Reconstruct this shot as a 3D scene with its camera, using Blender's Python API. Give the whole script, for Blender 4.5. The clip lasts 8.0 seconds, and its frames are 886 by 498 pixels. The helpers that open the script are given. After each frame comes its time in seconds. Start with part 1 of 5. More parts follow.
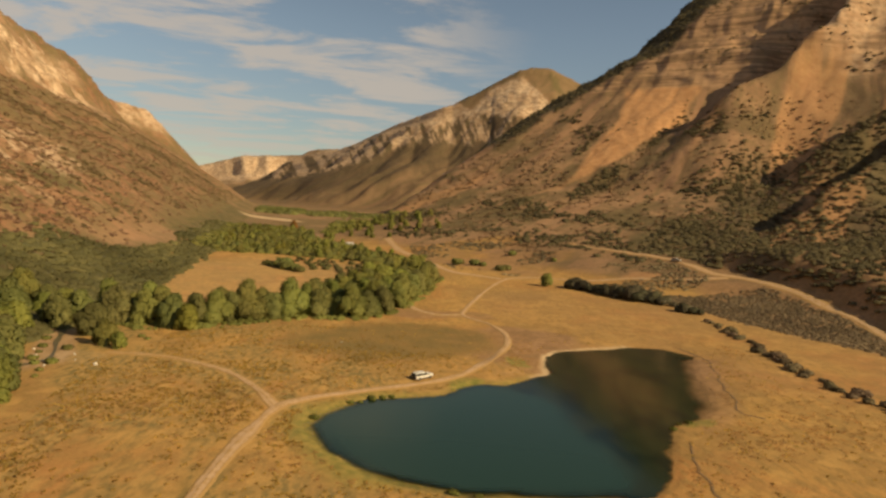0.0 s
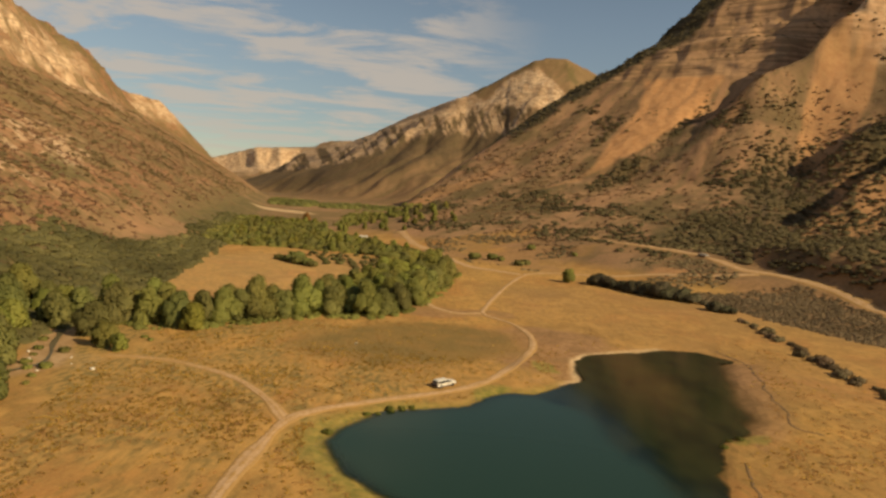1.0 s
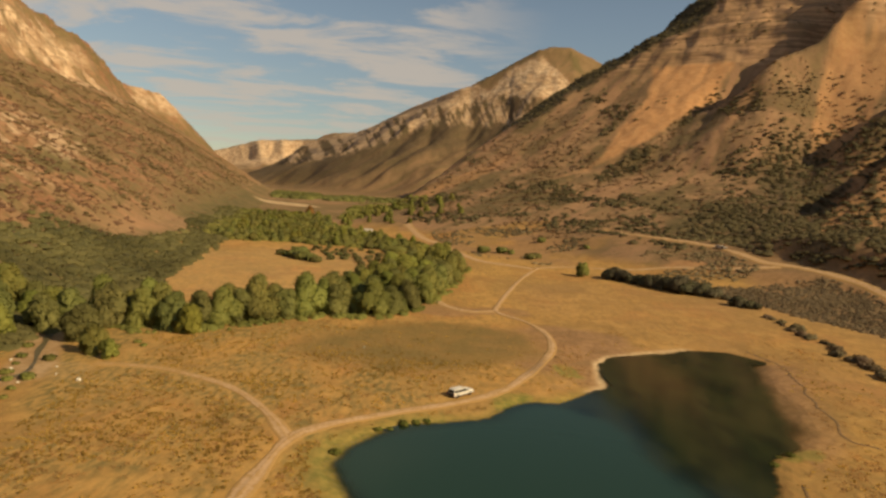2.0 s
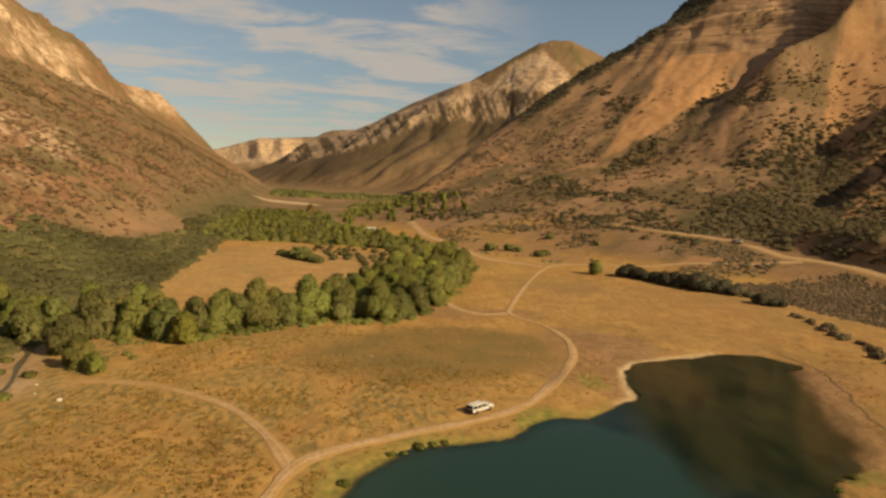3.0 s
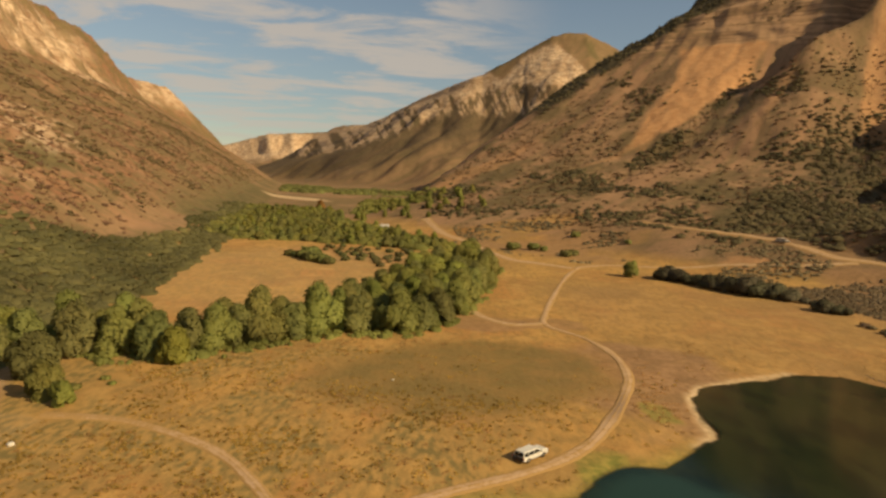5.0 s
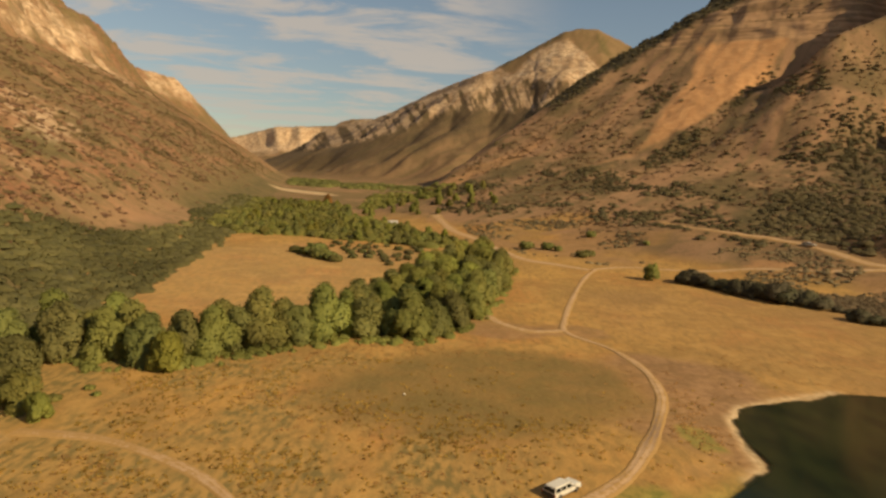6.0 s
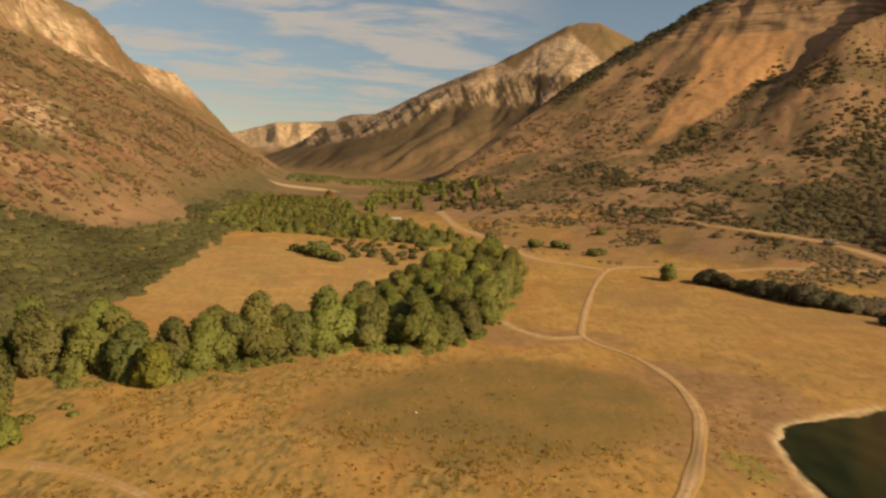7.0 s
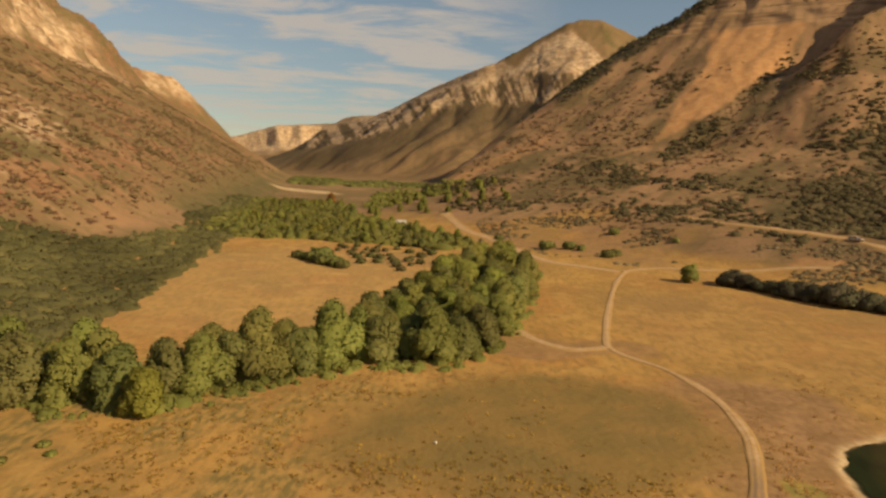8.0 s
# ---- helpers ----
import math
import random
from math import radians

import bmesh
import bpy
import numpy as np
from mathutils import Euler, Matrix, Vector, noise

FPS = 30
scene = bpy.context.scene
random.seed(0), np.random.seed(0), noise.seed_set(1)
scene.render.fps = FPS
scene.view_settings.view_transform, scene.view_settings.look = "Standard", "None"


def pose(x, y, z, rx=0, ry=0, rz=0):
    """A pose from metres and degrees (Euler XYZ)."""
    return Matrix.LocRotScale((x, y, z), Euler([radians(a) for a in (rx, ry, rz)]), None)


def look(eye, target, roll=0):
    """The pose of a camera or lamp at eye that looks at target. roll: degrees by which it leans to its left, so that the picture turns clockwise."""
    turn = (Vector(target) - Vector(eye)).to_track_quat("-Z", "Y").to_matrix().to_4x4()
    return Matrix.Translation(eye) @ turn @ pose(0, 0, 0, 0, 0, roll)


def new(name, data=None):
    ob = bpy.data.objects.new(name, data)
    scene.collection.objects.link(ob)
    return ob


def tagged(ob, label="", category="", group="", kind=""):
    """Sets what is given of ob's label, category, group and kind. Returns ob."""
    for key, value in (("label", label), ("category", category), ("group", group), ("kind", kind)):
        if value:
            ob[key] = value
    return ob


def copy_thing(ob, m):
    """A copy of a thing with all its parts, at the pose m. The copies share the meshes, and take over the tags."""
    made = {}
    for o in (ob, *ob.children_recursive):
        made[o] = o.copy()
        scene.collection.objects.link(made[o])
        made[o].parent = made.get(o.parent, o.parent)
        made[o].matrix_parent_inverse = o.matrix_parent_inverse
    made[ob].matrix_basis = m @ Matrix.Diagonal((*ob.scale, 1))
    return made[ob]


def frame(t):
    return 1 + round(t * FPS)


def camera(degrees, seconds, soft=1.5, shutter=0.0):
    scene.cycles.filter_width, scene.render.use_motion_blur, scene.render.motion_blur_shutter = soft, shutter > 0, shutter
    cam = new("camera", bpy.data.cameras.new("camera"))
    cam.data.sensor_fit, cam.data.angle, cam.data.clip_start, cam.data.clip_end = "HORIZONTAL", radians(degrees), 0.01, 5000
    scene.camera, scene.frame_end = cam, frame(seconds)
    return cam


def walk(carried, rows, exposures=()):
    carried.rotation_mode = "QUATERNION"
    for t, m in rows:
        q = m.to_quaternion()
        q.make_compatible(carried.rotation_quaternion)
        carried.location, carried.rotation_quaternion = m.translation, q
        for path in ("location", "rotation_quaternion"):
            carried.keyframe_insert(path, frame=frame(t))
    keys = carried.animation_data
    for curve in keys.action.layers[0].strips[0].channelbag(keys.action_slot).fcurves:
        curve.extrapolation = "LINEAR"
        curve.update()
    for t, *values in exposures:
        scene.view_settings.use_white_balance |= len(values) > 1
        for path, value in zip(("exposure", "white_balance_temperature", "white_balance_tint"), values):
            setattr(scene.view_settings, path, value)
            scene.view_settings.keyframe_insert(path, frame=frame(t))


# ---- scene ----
# ---- camera ----
cam = camera(67.2, 8.0, soft=2.7)
PATH = [
    (0, (9.057, 4.874, 34.15), (9.107, 6.869, 34.018), 3.5),
    (0.5, (8.272, 9.917, 34.103), (8.299, 11.911, 33.959), 3.6),
    (1, (7.227, 15.166, 34.192), (7.241, 17.16, 34.034), 3.6),
    (1.5, (6.284, 20.022, 34.266), (6.292, 22.014, 34.094), 3.4),
    (3, (3.178, 34.997, 34.011), (3.18, 36.987, 33.816), 2.4),
    (3.5, (2.164, 39.689, 33.897), (2.16, 41.679, 33.702), 2.0),
    (4, (1.004, 44.727, 33.723), (0.995, 46.717, 33.527), 1.9),
    (4.5, (0.083, 49.521, 33.494), (0.067, 51.51, 33.292), 2.0),
    (6, (-2.807, 63.899, 33.344), (-2.851, 65.886, 33.121), 3.2),
    (6.5, (-3.896, 68.583, 33.239), (-3.941, 70.569, 33.008), 3.4),
    (7, (-5.061, 73.418, 33.133), (-5.106, 75.404, 32.897), 3.2),
    (7.5, (-6.151, 77.978, 33.223), (-6.198, 79.964, 32.986), 2.9),
    (8, (-7.399, 82.802, 33.097), (-7.451, 84.787, 32.862), 2.2),
]
walk(cam, [(t, look(eye, aim, roll)) for t, eye, aim, roll in PATH], [(0.0, 0.2, 7600, 6), (8.0, 0.2, 7600, 6)])

# ---- sky, sun ----
SUN_UP, SUN_ROUND = radians(33.5), radians(117)  # height; turn clockwise from up-valley
sun_way = Vector((math.sin(SUN_ROUND) * math.cos(SUN_UP), math.cos(SUN_ROUND) * math.cos(SUN_UP), math.sin(SUN_UP)))
world = bpy.data.worlds.new("sky")
scene.world = world
world.use_nodes = True
wn, wl = world.node_tree.nodes, world.node_tree.links
wn.clear()
sky = wn.new("ShaderNodeTexSky")
sky.sky_type, sky.sun_disc = "NISHITA", False
sky.sun_elevation, sky.sun_rotation = SUN_UP, SUN_ROUND
sky.air_density, sky.dust_density, sky.ozone_density, sky.altitude = 1.0, 0.8, 1.0, 1800
back = wn.new("ShaderNodeBackground")
back.inputs["Strength"].default_value = 0.088
wout = wn.new("ShaderNodeOutputWorld")
# thin streaked cloud over the up-valley and western sky
way = wn.new("ShaderNodeTexCoord")
sep = wn.new("ShaderNodeSeparateXYZ")
wl.new(way.outputs["Generated"], sep.inputs[0])


def wmath(op, a, b=0.0):
    q = wn.new("ShaderNodeMath")
    q.operation = op
    for s, v in zip(q.inputs, (a, b)):
        if isinstance(v, bpy.types.NodeSocket):
            wl.new(v, s)
        else:
            s.default_value = v
    return q.outputs[0]


def wramp(v, lo, hi, out=(0.0, 1.0)):
    r = wn.new("ShaderNodeMapRange")
    r.interpolation_type = "SMOOTHSTEP"
    r.inputs["From Min"].default_value, r.inputs["From Max"].default_value = lo, hi
    r.inputs["To Min"].default_value, r.inputs["To Max"].default_value = out
    wl.new(v, r.inputs["Value"])
    return r.outputs[0]


flat = wmath("ADD", wmath("MAXIMUM", sep.outputs["Z"], 0.0), 0.07)
cu, cv = wmath("DIVIDE", sep.outputs["X"], flat), wmath("DIVIDE", sep.outputs["Y"], flat)
place = wn.new("ShaderNodeCombineXYZ")
wl.new(wmath("ADD", wmath("MULTIPLY", cu, 0.95), wmath("MULTIPLY", cv, 0.12)), place.inputs[0])
wl.new(wmath("ADD", wmath("MULTIPLY", cv, 1.5), wmath("MULTIPLY", cu, -0.14)), place.inputs[1])
puff = wn.new("ShaderNodeTexNoise")
puff.inputs["Scale"].default_value, puff.inputs["Detail"].default_value = 1.25, 8
puff.inputs["Roughness"].default_value, puff.inputs["Distortion"].default_value = 0.62, 0.5
wl.new(place.outputs[0], puff.inputs["Vector"])
open_sky = wramp(wmath("ADD", sep.outputs["X"], wmath("MULTIPLY", sep.outputs["Z"], 0.35)), 0.02, 0.24, (1.0, 0.0))
low = wramp(sep.outputs["Z"], 0.03, 0.12, (0.6, 1.0))
cover = wmath("MULTIPLY", wmath("MULTIPLY", wramp(puff.outputs["Fac"], 0.43, 0.60), open_sky), low)
cloud = wn.new("ShaderNodeMix")
cloud.data_type = "RGBA"
cloud.inputs[7].default_value = (5.2, 4.6, 4.35, 1)
wl.new(wmath("MULTIPLY", cover, 0.74), cloud.inputs[0])
haze = wn.new("ShaderNodeMix")
haze.data_type, haze.blend_type = "RGBA", "MULTIPLY"
haze.inputs[0].default_value, haze.inputs[7].default_value = 1.0, (1.05, 0.955, 0.865, 1)
wl.new(sky.outputs[0], haze.inputs[6])
dim = wn.new("ShaderNodeVectorMath")  # duller air low over the hills
dim.operation = "SCALE"
wl.new(haze.outputs[2], dim.inputs[0])
wl.new(wramp(sep.outputs["Z"], 0.0, 0.26, (0.68, 1.0)), dim.inputs["Scale"])
wl.new(dim.outputs[0], cloud.inputs[6])
wl.new(cloud.outputs[2], back.inputs[0])
wl.new(back.outputs[0], wout.inputs[0])
sun = new("sun", bpy.data.lights.new("sun", "SUN"))
sun.data.energy, sun.data.angle, sun.data.color = 4.1, radians(0.6), (1.0, 0.83, 0.58)
sun.matrix_world = look(sun_way * 900 + Vector((0, 300, 0)), (0, 300, 0))

# ---- lie of the land -------------------------------------------------------
def hash01(ix, iy, seed):
    n = (ix.astype(np.int64) * 374761393 + iy.astype(np.int64) * 668265263 + seed * 1274126177) & 0xFFFFFFFF
    n = ((n ^ (n >> 13)) * 1103515245 + 12345) & 0xFFFFFFFF
    n = ((n ^ (n >> 16)) * 2246822519) & 0xFFFFFFFF
    return ((n ^ (n >> 15)) & 0xFFFFFF) / float(0xFFFFFF)


def vnoise(x, y, seed=0):
    ix, iy = np.floor(x), np.floor(y)
    fx, fy = x - ix, y - iy
    fx, fy = fx * fx * (3 - 2 * fx), fy * fy * (3 - 2 * fy)
    a, b = hash01(ix, iy, seed), hash01(ix + 1, iy, seed)
    c, d = hash01(ix, iy + 1, seed), hash01(ix + 1, iy + 1, seed)
    return (a + (b - a) * fx) * (1 - fy) + (c + (d - c) * fx) * fy


def fbm(x, y, size, octaves=4, seed=0, rough=0.5):
    """Layered noise, about -1 to 1, with its largest lumps of that size in metres."""
    total, amp, norm = 0.0, 1.0, 0.0
    for k in range(octaves):
        s = size / 2 ** k
        total = total + amp * (2 * vnoise(x / s + 17.3 * k, y / s - 9.1 * k, seed + k) - 1)
        norm += amp
        amp *= rough
    return total / norm


def smax(a, b, k=3.0):
    return 0.5 * (a + b + np.sqrt((a - b) ** 2 + k * k))


def ramp(v, lo, hi):
    t = np.clip((v - lo) / (hi - lo), 0, 1)
    return t * t * (3 - 2 * t)


def valley_floor(x, y):
    return np.interp(y, [-4500, 0, 200, 285, 360, 700, 1300, 2400, 4500], [-12, 0.4, 0.6, 3.6, 5.6, 13, 19, 32, 60])


def east_coords(x, y):
    """Climb d of the east wall, and distance e beyond its nose towards the side canyon."""
    d = 0.62 * x + 0.78 * y
    along = 0.751 * (x + 7) + 0.66 * (y - 465)
    e = -0.66 * (x + 7) + 0.751 * (y - 465)
    e = e - np.interp(along, [-200, 0, 87, 144, 258, 309, 351, 397, 457, 700, 1200], [14, 42, 92, 108, 116, 98, 72, 52, 44, 90, 200])
    return d, e, along


def gullies(u, v, size, seed):
    """Fall-line rills: u runs along the wall, v up it. About 0 in the rills to 1 on the ribs."""
    w = u + 0.35 * size * fbm(u, v, size * 1.6, 2, seed + 3)
    return np.abs(fbm(w, 0.16 * v, size, 3, seed, 0.55)) * 2.2


def beds(z, period, hold):
    """Level rock beds: steps in height."""
    t = z / period
    return z - hold * period * np.sin(2 * np.pi * t) / (2 * np.pi)


def east_spur(d):
    """Where the crest of the rock spur beside the draw runs, across the wall."""
    return np.interp(d, [500, 560, 587, 620, 655, 676, 725, 800, 1000], [-180, -158, -144, -128, -110, -98, -86, -54, 40])


def east_wall(x, y):
    d, e, along = east_coords(x, y)
    side = 0.78 * x - 0.62 * y
    w = side - east_spur(d) + 5 * fbm(side, d, 30, 3, 4)
    draw = 34 * np.exp(-((w + 34) / 19.0) ** 2) * ramp(d, 560, 615) + 2 * ramp(-w, 12, 42) * ramp(d, 560, 660)
    flank = np.where(w < 0, np.exp(-(w / 14.0) ** 2), 0.62 * np.exp(-(w / 14.0) ** 2) + 0.38 * np.exp(-(w / 46.0) ** 2))
    spur = (38 + 8 * ramp(d, 600, 660)) * flank * ramp(d, 545, 605) + 25 * np.exp(-((side + 143) / 36.0) ** 2) * ramp(d, 450, 520) * (1 - ramp(d, 570, 630)) + 30 * np.exp(-((side - 35) / 55.0) ** 2) * ramp(d, 380, 560)
    low = -14 * np.exp(-((side + 95) / 22.0) ** 2) * ramp(d, 380, 460) * (1 - ramp(d, 560, 620))
    rills = gullies(side, d, 60, 5)
    cliff = ramp(d, 648, 668)
    dd = d + spur - draw + low + (rills - 0.6) * 5.0 * ramp(d, 330, 560) * (1 - 0.5 * cliff) + (gullies(side, d, 17, 15) - 0.6) * (1.6 * ramp(d, 330, 560) + 1.2 * cliff)
    z = np.interp(dd, [-3000, 0, 190, 215, 250, 284, 330, 400, 470, 540, 600, 640, 690, 706, 724, 752, 772, 792, 850, 1000, 1600, 4000],
                  [-60, -8, -2, -0.6, 1.9, 5.4, 15, 32, 53, 88, 122, 148, 186, 203, 213, 234, 260, 276, 318, 345, 370, 380])
    z = z + 2.8 * ramp(d, 278, 296) * (1 - ramp(d, 320, 345)) * ramp(x, 60, 90)
    z = z - 0.45 * (e - 4 + np.sqrt((e - 4) ** 2 + 420)) - 0.9 * np.maximum(e - 30, 0)
    stepped = beds(beds(z, 23.0, 0.3), 6.5, 0.35)
    return z + (stepped - z) * ramp(dd + 14 * fbm(x, y, 40, 2, 8), 646, 666)


def shoulders(x, y):
    """Two brushy shoulders low on the wall, steep on their shaded western flanks, and the bank over the road."""
    d, side = 0.62 * x + 0.78 * y, 0.78 * x - 0.62 * y
    lift = 0.0
    for ds, sides, rise, reach in (((480, 502, 562, 640, 760), (-92, -80, -35, 15, 90), 17, 60), ((375, 396, 452, 490, 600), (-66, -60, -42, -24, 30), 17, 70)):
        w = side - np.interp(d, ds, sides) + 5 * fbm(x, y, 26, 3, 44)
        shape = np.where(w < 0, np.exp(-(w / 8.0) ** 2), np.exp(-(w / 34.0) ** 2)) - 0.8 * np.exp(-((w + 22) / 12.0) ** 2)
        lift = lift + rise * shape * ramp(d, ds[0], ds[0] + reach) * (1 - ramp(d, 575, 640))
    road = np.interp(y, [110, 160, 200, 228, 247, 271, 300], [126, 140, 150, 155, 152.5, 142, 130])
    return lift + 8 * ramp(x - road, 2.5, 17) * (1 - ramp(y, 280, 330)) * ramp(y, 120, 200)


def west_foot(y):
    return np.interp(y, [-4500, -600, 0, 150, 200, 316, 500, 700, 850, 920, 1000, 1050, 1100, 1180, 1300, 1400, 1500, 2000, 4500],
                     [-60, -60, -75, -80, -84, -100, -130, -172, -206, -220, -238, -264, -310, -384, -372, -402, -520, -1100, -3000])


def west_wall(x, y):
    q = 0.97 * (west_foot(y) - x)
    q = q + 9 * (gullies(y, q, 90, 9) - 0.6) * ramp(q, 40, 160) + (gullies(y, q, 24, 19) - 0.6) * (0.9 * ramp(q, 20, 120) + 3 * ramp(q, 180, 205) * (1 - ramp(q, 230, 270))) + 5 * fbm(x, y, 13, 3, 29) * ramp(q, 185, 205)
    f = np.interp(y, [0, 1120, 1200, 1300, 2000], [1, 1, 1.35, 1.75, 1.7])
    z = np.interp(q, [-3000, -60, 0, 20, 60, 120, 190, 204, 224, 244, 262, 290, 350, 700, 1500, 4000],
                  [-300, -12, 0, 7, 33, 69, 108, 122, 148, 172, 190, 210, 224, 244, 255, 262])
    cap = np.interp(y, [0, 1060, 1130, 1200, 1300, 1350, 1450, 1600, 4500], [300, 300, 212, 180, 160, 150, 130, 100, 120])
    z = z * f
    z = valley_floor(x, y) + np.where(z > cap, cap + 0.12 * (z - cap), z)
    # blocky outcrops: beds that dip up the valley, cut by steep clefts
    dip = z + 0.16 * y
    stepped = beds(beds(dip, 19.0, 0.75), 6.0, 0.5) - 0.16 * y
    cleft = 1 - np.abs(fbm(y + 0.5 * z, 0.35 * z, 30, 4, 33, 0.6)) * 2.4
    return z + (stepped - z) * ramp(q, 190, 208) - 9 * np.clip(cleft, 0, 1) ** 2 * ramp(q, 180, 205) * (1 - ramp(q, 300, 360)) + 5 * fbm(y, 1.5 * z, 22, 4, 34) * ramp(q, 190, 210)


CREST = [(-330, 2010, 176), (-236, 1889, 172), (-148, 1790, 200), (-60, 1650, 227), (49, 1490, 255), (138, 1486, 308), (190, 1480, 338), (222, 1477, 346),
         (256, 1474, 345), (320, 1470, 316), (383, 1475, 272), (600, 1580, 290), (1100, 1800, 320)]


def crest_ridge(x, y, crest):
    """Distance from the crest, its height there, and which side: positive is the valley's."""
    best = np.full(np.shape(x), 1e9)
    top, side = np.zeros(np.shape(x)), np.zeros(np.shape(x))
    for (ax, ay, az), (bx, by, bz) in zip(crest, crest[1:]):
        ux, uy = bx - ax, by - ay
        t = np.clip(((x - ax) * ux + (y - ay) * uy) / (ux * ux + uy * uy), 0, 1)
        dist = np.hypot(x - ax - t * ux, y - ay - t * uy)
        near = dist < best
        best = np.where(near, dist, best)
        top = np.where(near, az + t * (bz - az), top)
        side = np.where(near, np.sign((x - ax) * uy - (y - ay) * ux), side)
    return best, top, side


def far_peak(x, y):
    dist, top, side = crest_ridge(x, y, CREST)
    run = 0.8 * x - 0.6 * y
    s = dist * (1 + 0.16 * fbm(x, y, 160, 3, 21)) - 16 * (gullies(run, dist, 85, 25) - 0.6) * ramp(dist, 90, 190) - 7 * (gullies(run, dist, 30, 35) - 0.6) * ramp(dist, 50, 120)
    front = np.interp(s, [0, 14, 30, 50, 62, 100, 122, 140, 175, 210, 400, 700, 1500], [0, 6, 12, 34, 44, 70, 96, 106, 142, 162, 266, 350, 420])
    back = 0.45 * s
    scale = 0.42 + 0.6 * np.clip((top - 10) / 330.0, 0.3, 1.1)
    return top - np.where(side > 0, front * scale, back)


def far_rim(x, y):
    """The pale plateau that closes the valley."""
    d = 0.26 * x + 0.966 * y - 2050 + 95 * fbm(x, y, 260, 4, 31) + 34 * (gullies(x + 0.4 * y, y, 150, 37) - 0.6) + 5 * (gullies(x, y, 45, 38) - 0.6)
    lift = np.interp(x, [-1600, -900, -800, -720, -480, -260, 200], [112, 138, 166, 184, 200, 208, 215])
    return 24 + (lift - 24) * np.interp(d, [-400, 0, 120, 190, 225, 262, 275, 310, 900, 3000], [-0.5, 0.0, 0.25, 0.42, 0.5, 0.86, 0.92, 0.97, 1.06, 1.2])


def back_hills(x, y):
    d = -y - 330 + 80 * fbm(x, y, 300, 3, 41)
    return np.interp(d, [-400, 0, 400, 900, 4000], [-60, 0, 110, 190, 230])


POND = [(-7.9, 103.4), (-7.2, 109.5), (-3.8, 113.6), (0.6, 118), (7.3, 121.0), (13.6, 123.6), (16.4, 128.2), (20.2, 131.6), (26, 132.2),
        (31, 137.2), (35.6, 142), (37, 150.5), (38.4, 158.8), (42, 164.4), (50.6, 169.4), (62.5, 175.6), (72, 176), (77.5, 168.6),
        (73, 157), (69.6, 146), (66.2, 133), (63.4, 124), (59, 117.4), (54.7, 114.3), (50, 107.6), (46.8, 99.6), (43.5, 90), (39, 84),
        (28.3, 81.8), (15.2, 81), (7, 84), (2.7, 86.5), (-2.7, 92.4), (-6.4, 98.6)]


def pond_distance(x, y):
    """Signed distance to the shore, negative in the water."""
    best, inside = np.full(np.shape(x), 1e9), np.zeros(np.shape(x), bool)
    for (ax, ay), (bx, by) in zip(POND, POND[1:] + POND[:1]):
        ux, uy = bx - ax, by - ay
        t = np.clip(((x - ax) * ux + (y - ay) * uy) / (ux * ux + uy * uy), 0, 1)
        best = np.minimum(best, np.hypot(x - ax - t * ux, y - ay - t * uy))
        cross = (ay > y) != (by > y)
        inside ^= cross & (x < ax + (y - ay) / (uy if uy else 1e-9) * ux)
    return np.where(inside, -best, best)


def ground_parts(x, y):
    x, y = np.asarray(x, float), np.asarray(y, float)
    floor = valley_floor(x, y) + 0.25 * fbm(x, y, 45, 3, 3) * ramp(y, -50, 60)
    east, west, peak, rim = east_wall(x, y), west_wall(x, y), far_peak(x, y), far_rim(x, y)
    return floor, east + shoulders(x, y), west, peak, rim


def ground(x, y):
    x, y = np.asarray(x, float), np.asarray(y, float)
    floor, east, west, peak, rim = ground_parts(x, y)
    z = smax(smax(floor, east, 1.5), west, 1.5)
    z = smax(smax(z, peak, 4.0), rim, 4.0)
    z = smax(z, back_hills(x, y), 1.0)
    # cut and crumbled rock, stronger the higher the ground stands over the floor
    high = z - floor
    even = (east > west) & (east > peak) & (0.62 * x + 0.78 * y + 8 * fbm(x, y, 40, 2, 53) < 668)
    bumpy = ramp(high, 6, 90) * np.where(even, 0.35, 1.0)
    ridged = 1 - np.abs(fbm(x, y, 46, 4, 51))
    z = z + np.where(east > np.maximum(west, peak), 3.0 * fbm(x, y, 24, 4, 57) * ramp(0.62 * x + 0.78 * y, 655, 690), 0)
    z = z + bumpy * (2.0 * (ridged - 0.72) * 2 + 1.6 * fbm(x, y, 17, 3, 61)) + ramp(high, 2, 20) * 0.9 * fbm(x, y, 9, 3, 71)
    near = (np.abs(x - 35) < 130) & (np.abs(y - 130) < 130)
    if np.any(near):
        d = pond_distance(np.where(near, x, 1e4), np.where(near, y, 1e4)) + 0.9 * fbm(x, y, 7, 3, 81) + 0.55 * fbm(x, y, 2.6, 2, 83)
        bank = np.interp(d, [-60, -14, -3, 0, 1.2, 4, 10], [-2.6, -2.2, -0.7, -0.02, 0.22, 0.36, 0.6])
        z = np.where(near, np.minimum(z, np.where(d < 10, bank + (z - 0.6) * ramp(d, 2, 10), z)), z)
    return z

# ---- materials -------------------------------------------------------------
def shader(name):
    m = bpy.data.materials.new(name)
    m.use_nodes = True
    return m, m.node_tree.nodes, m.node_tree.links, m.node_tree.nodes["Principled BSDF"]


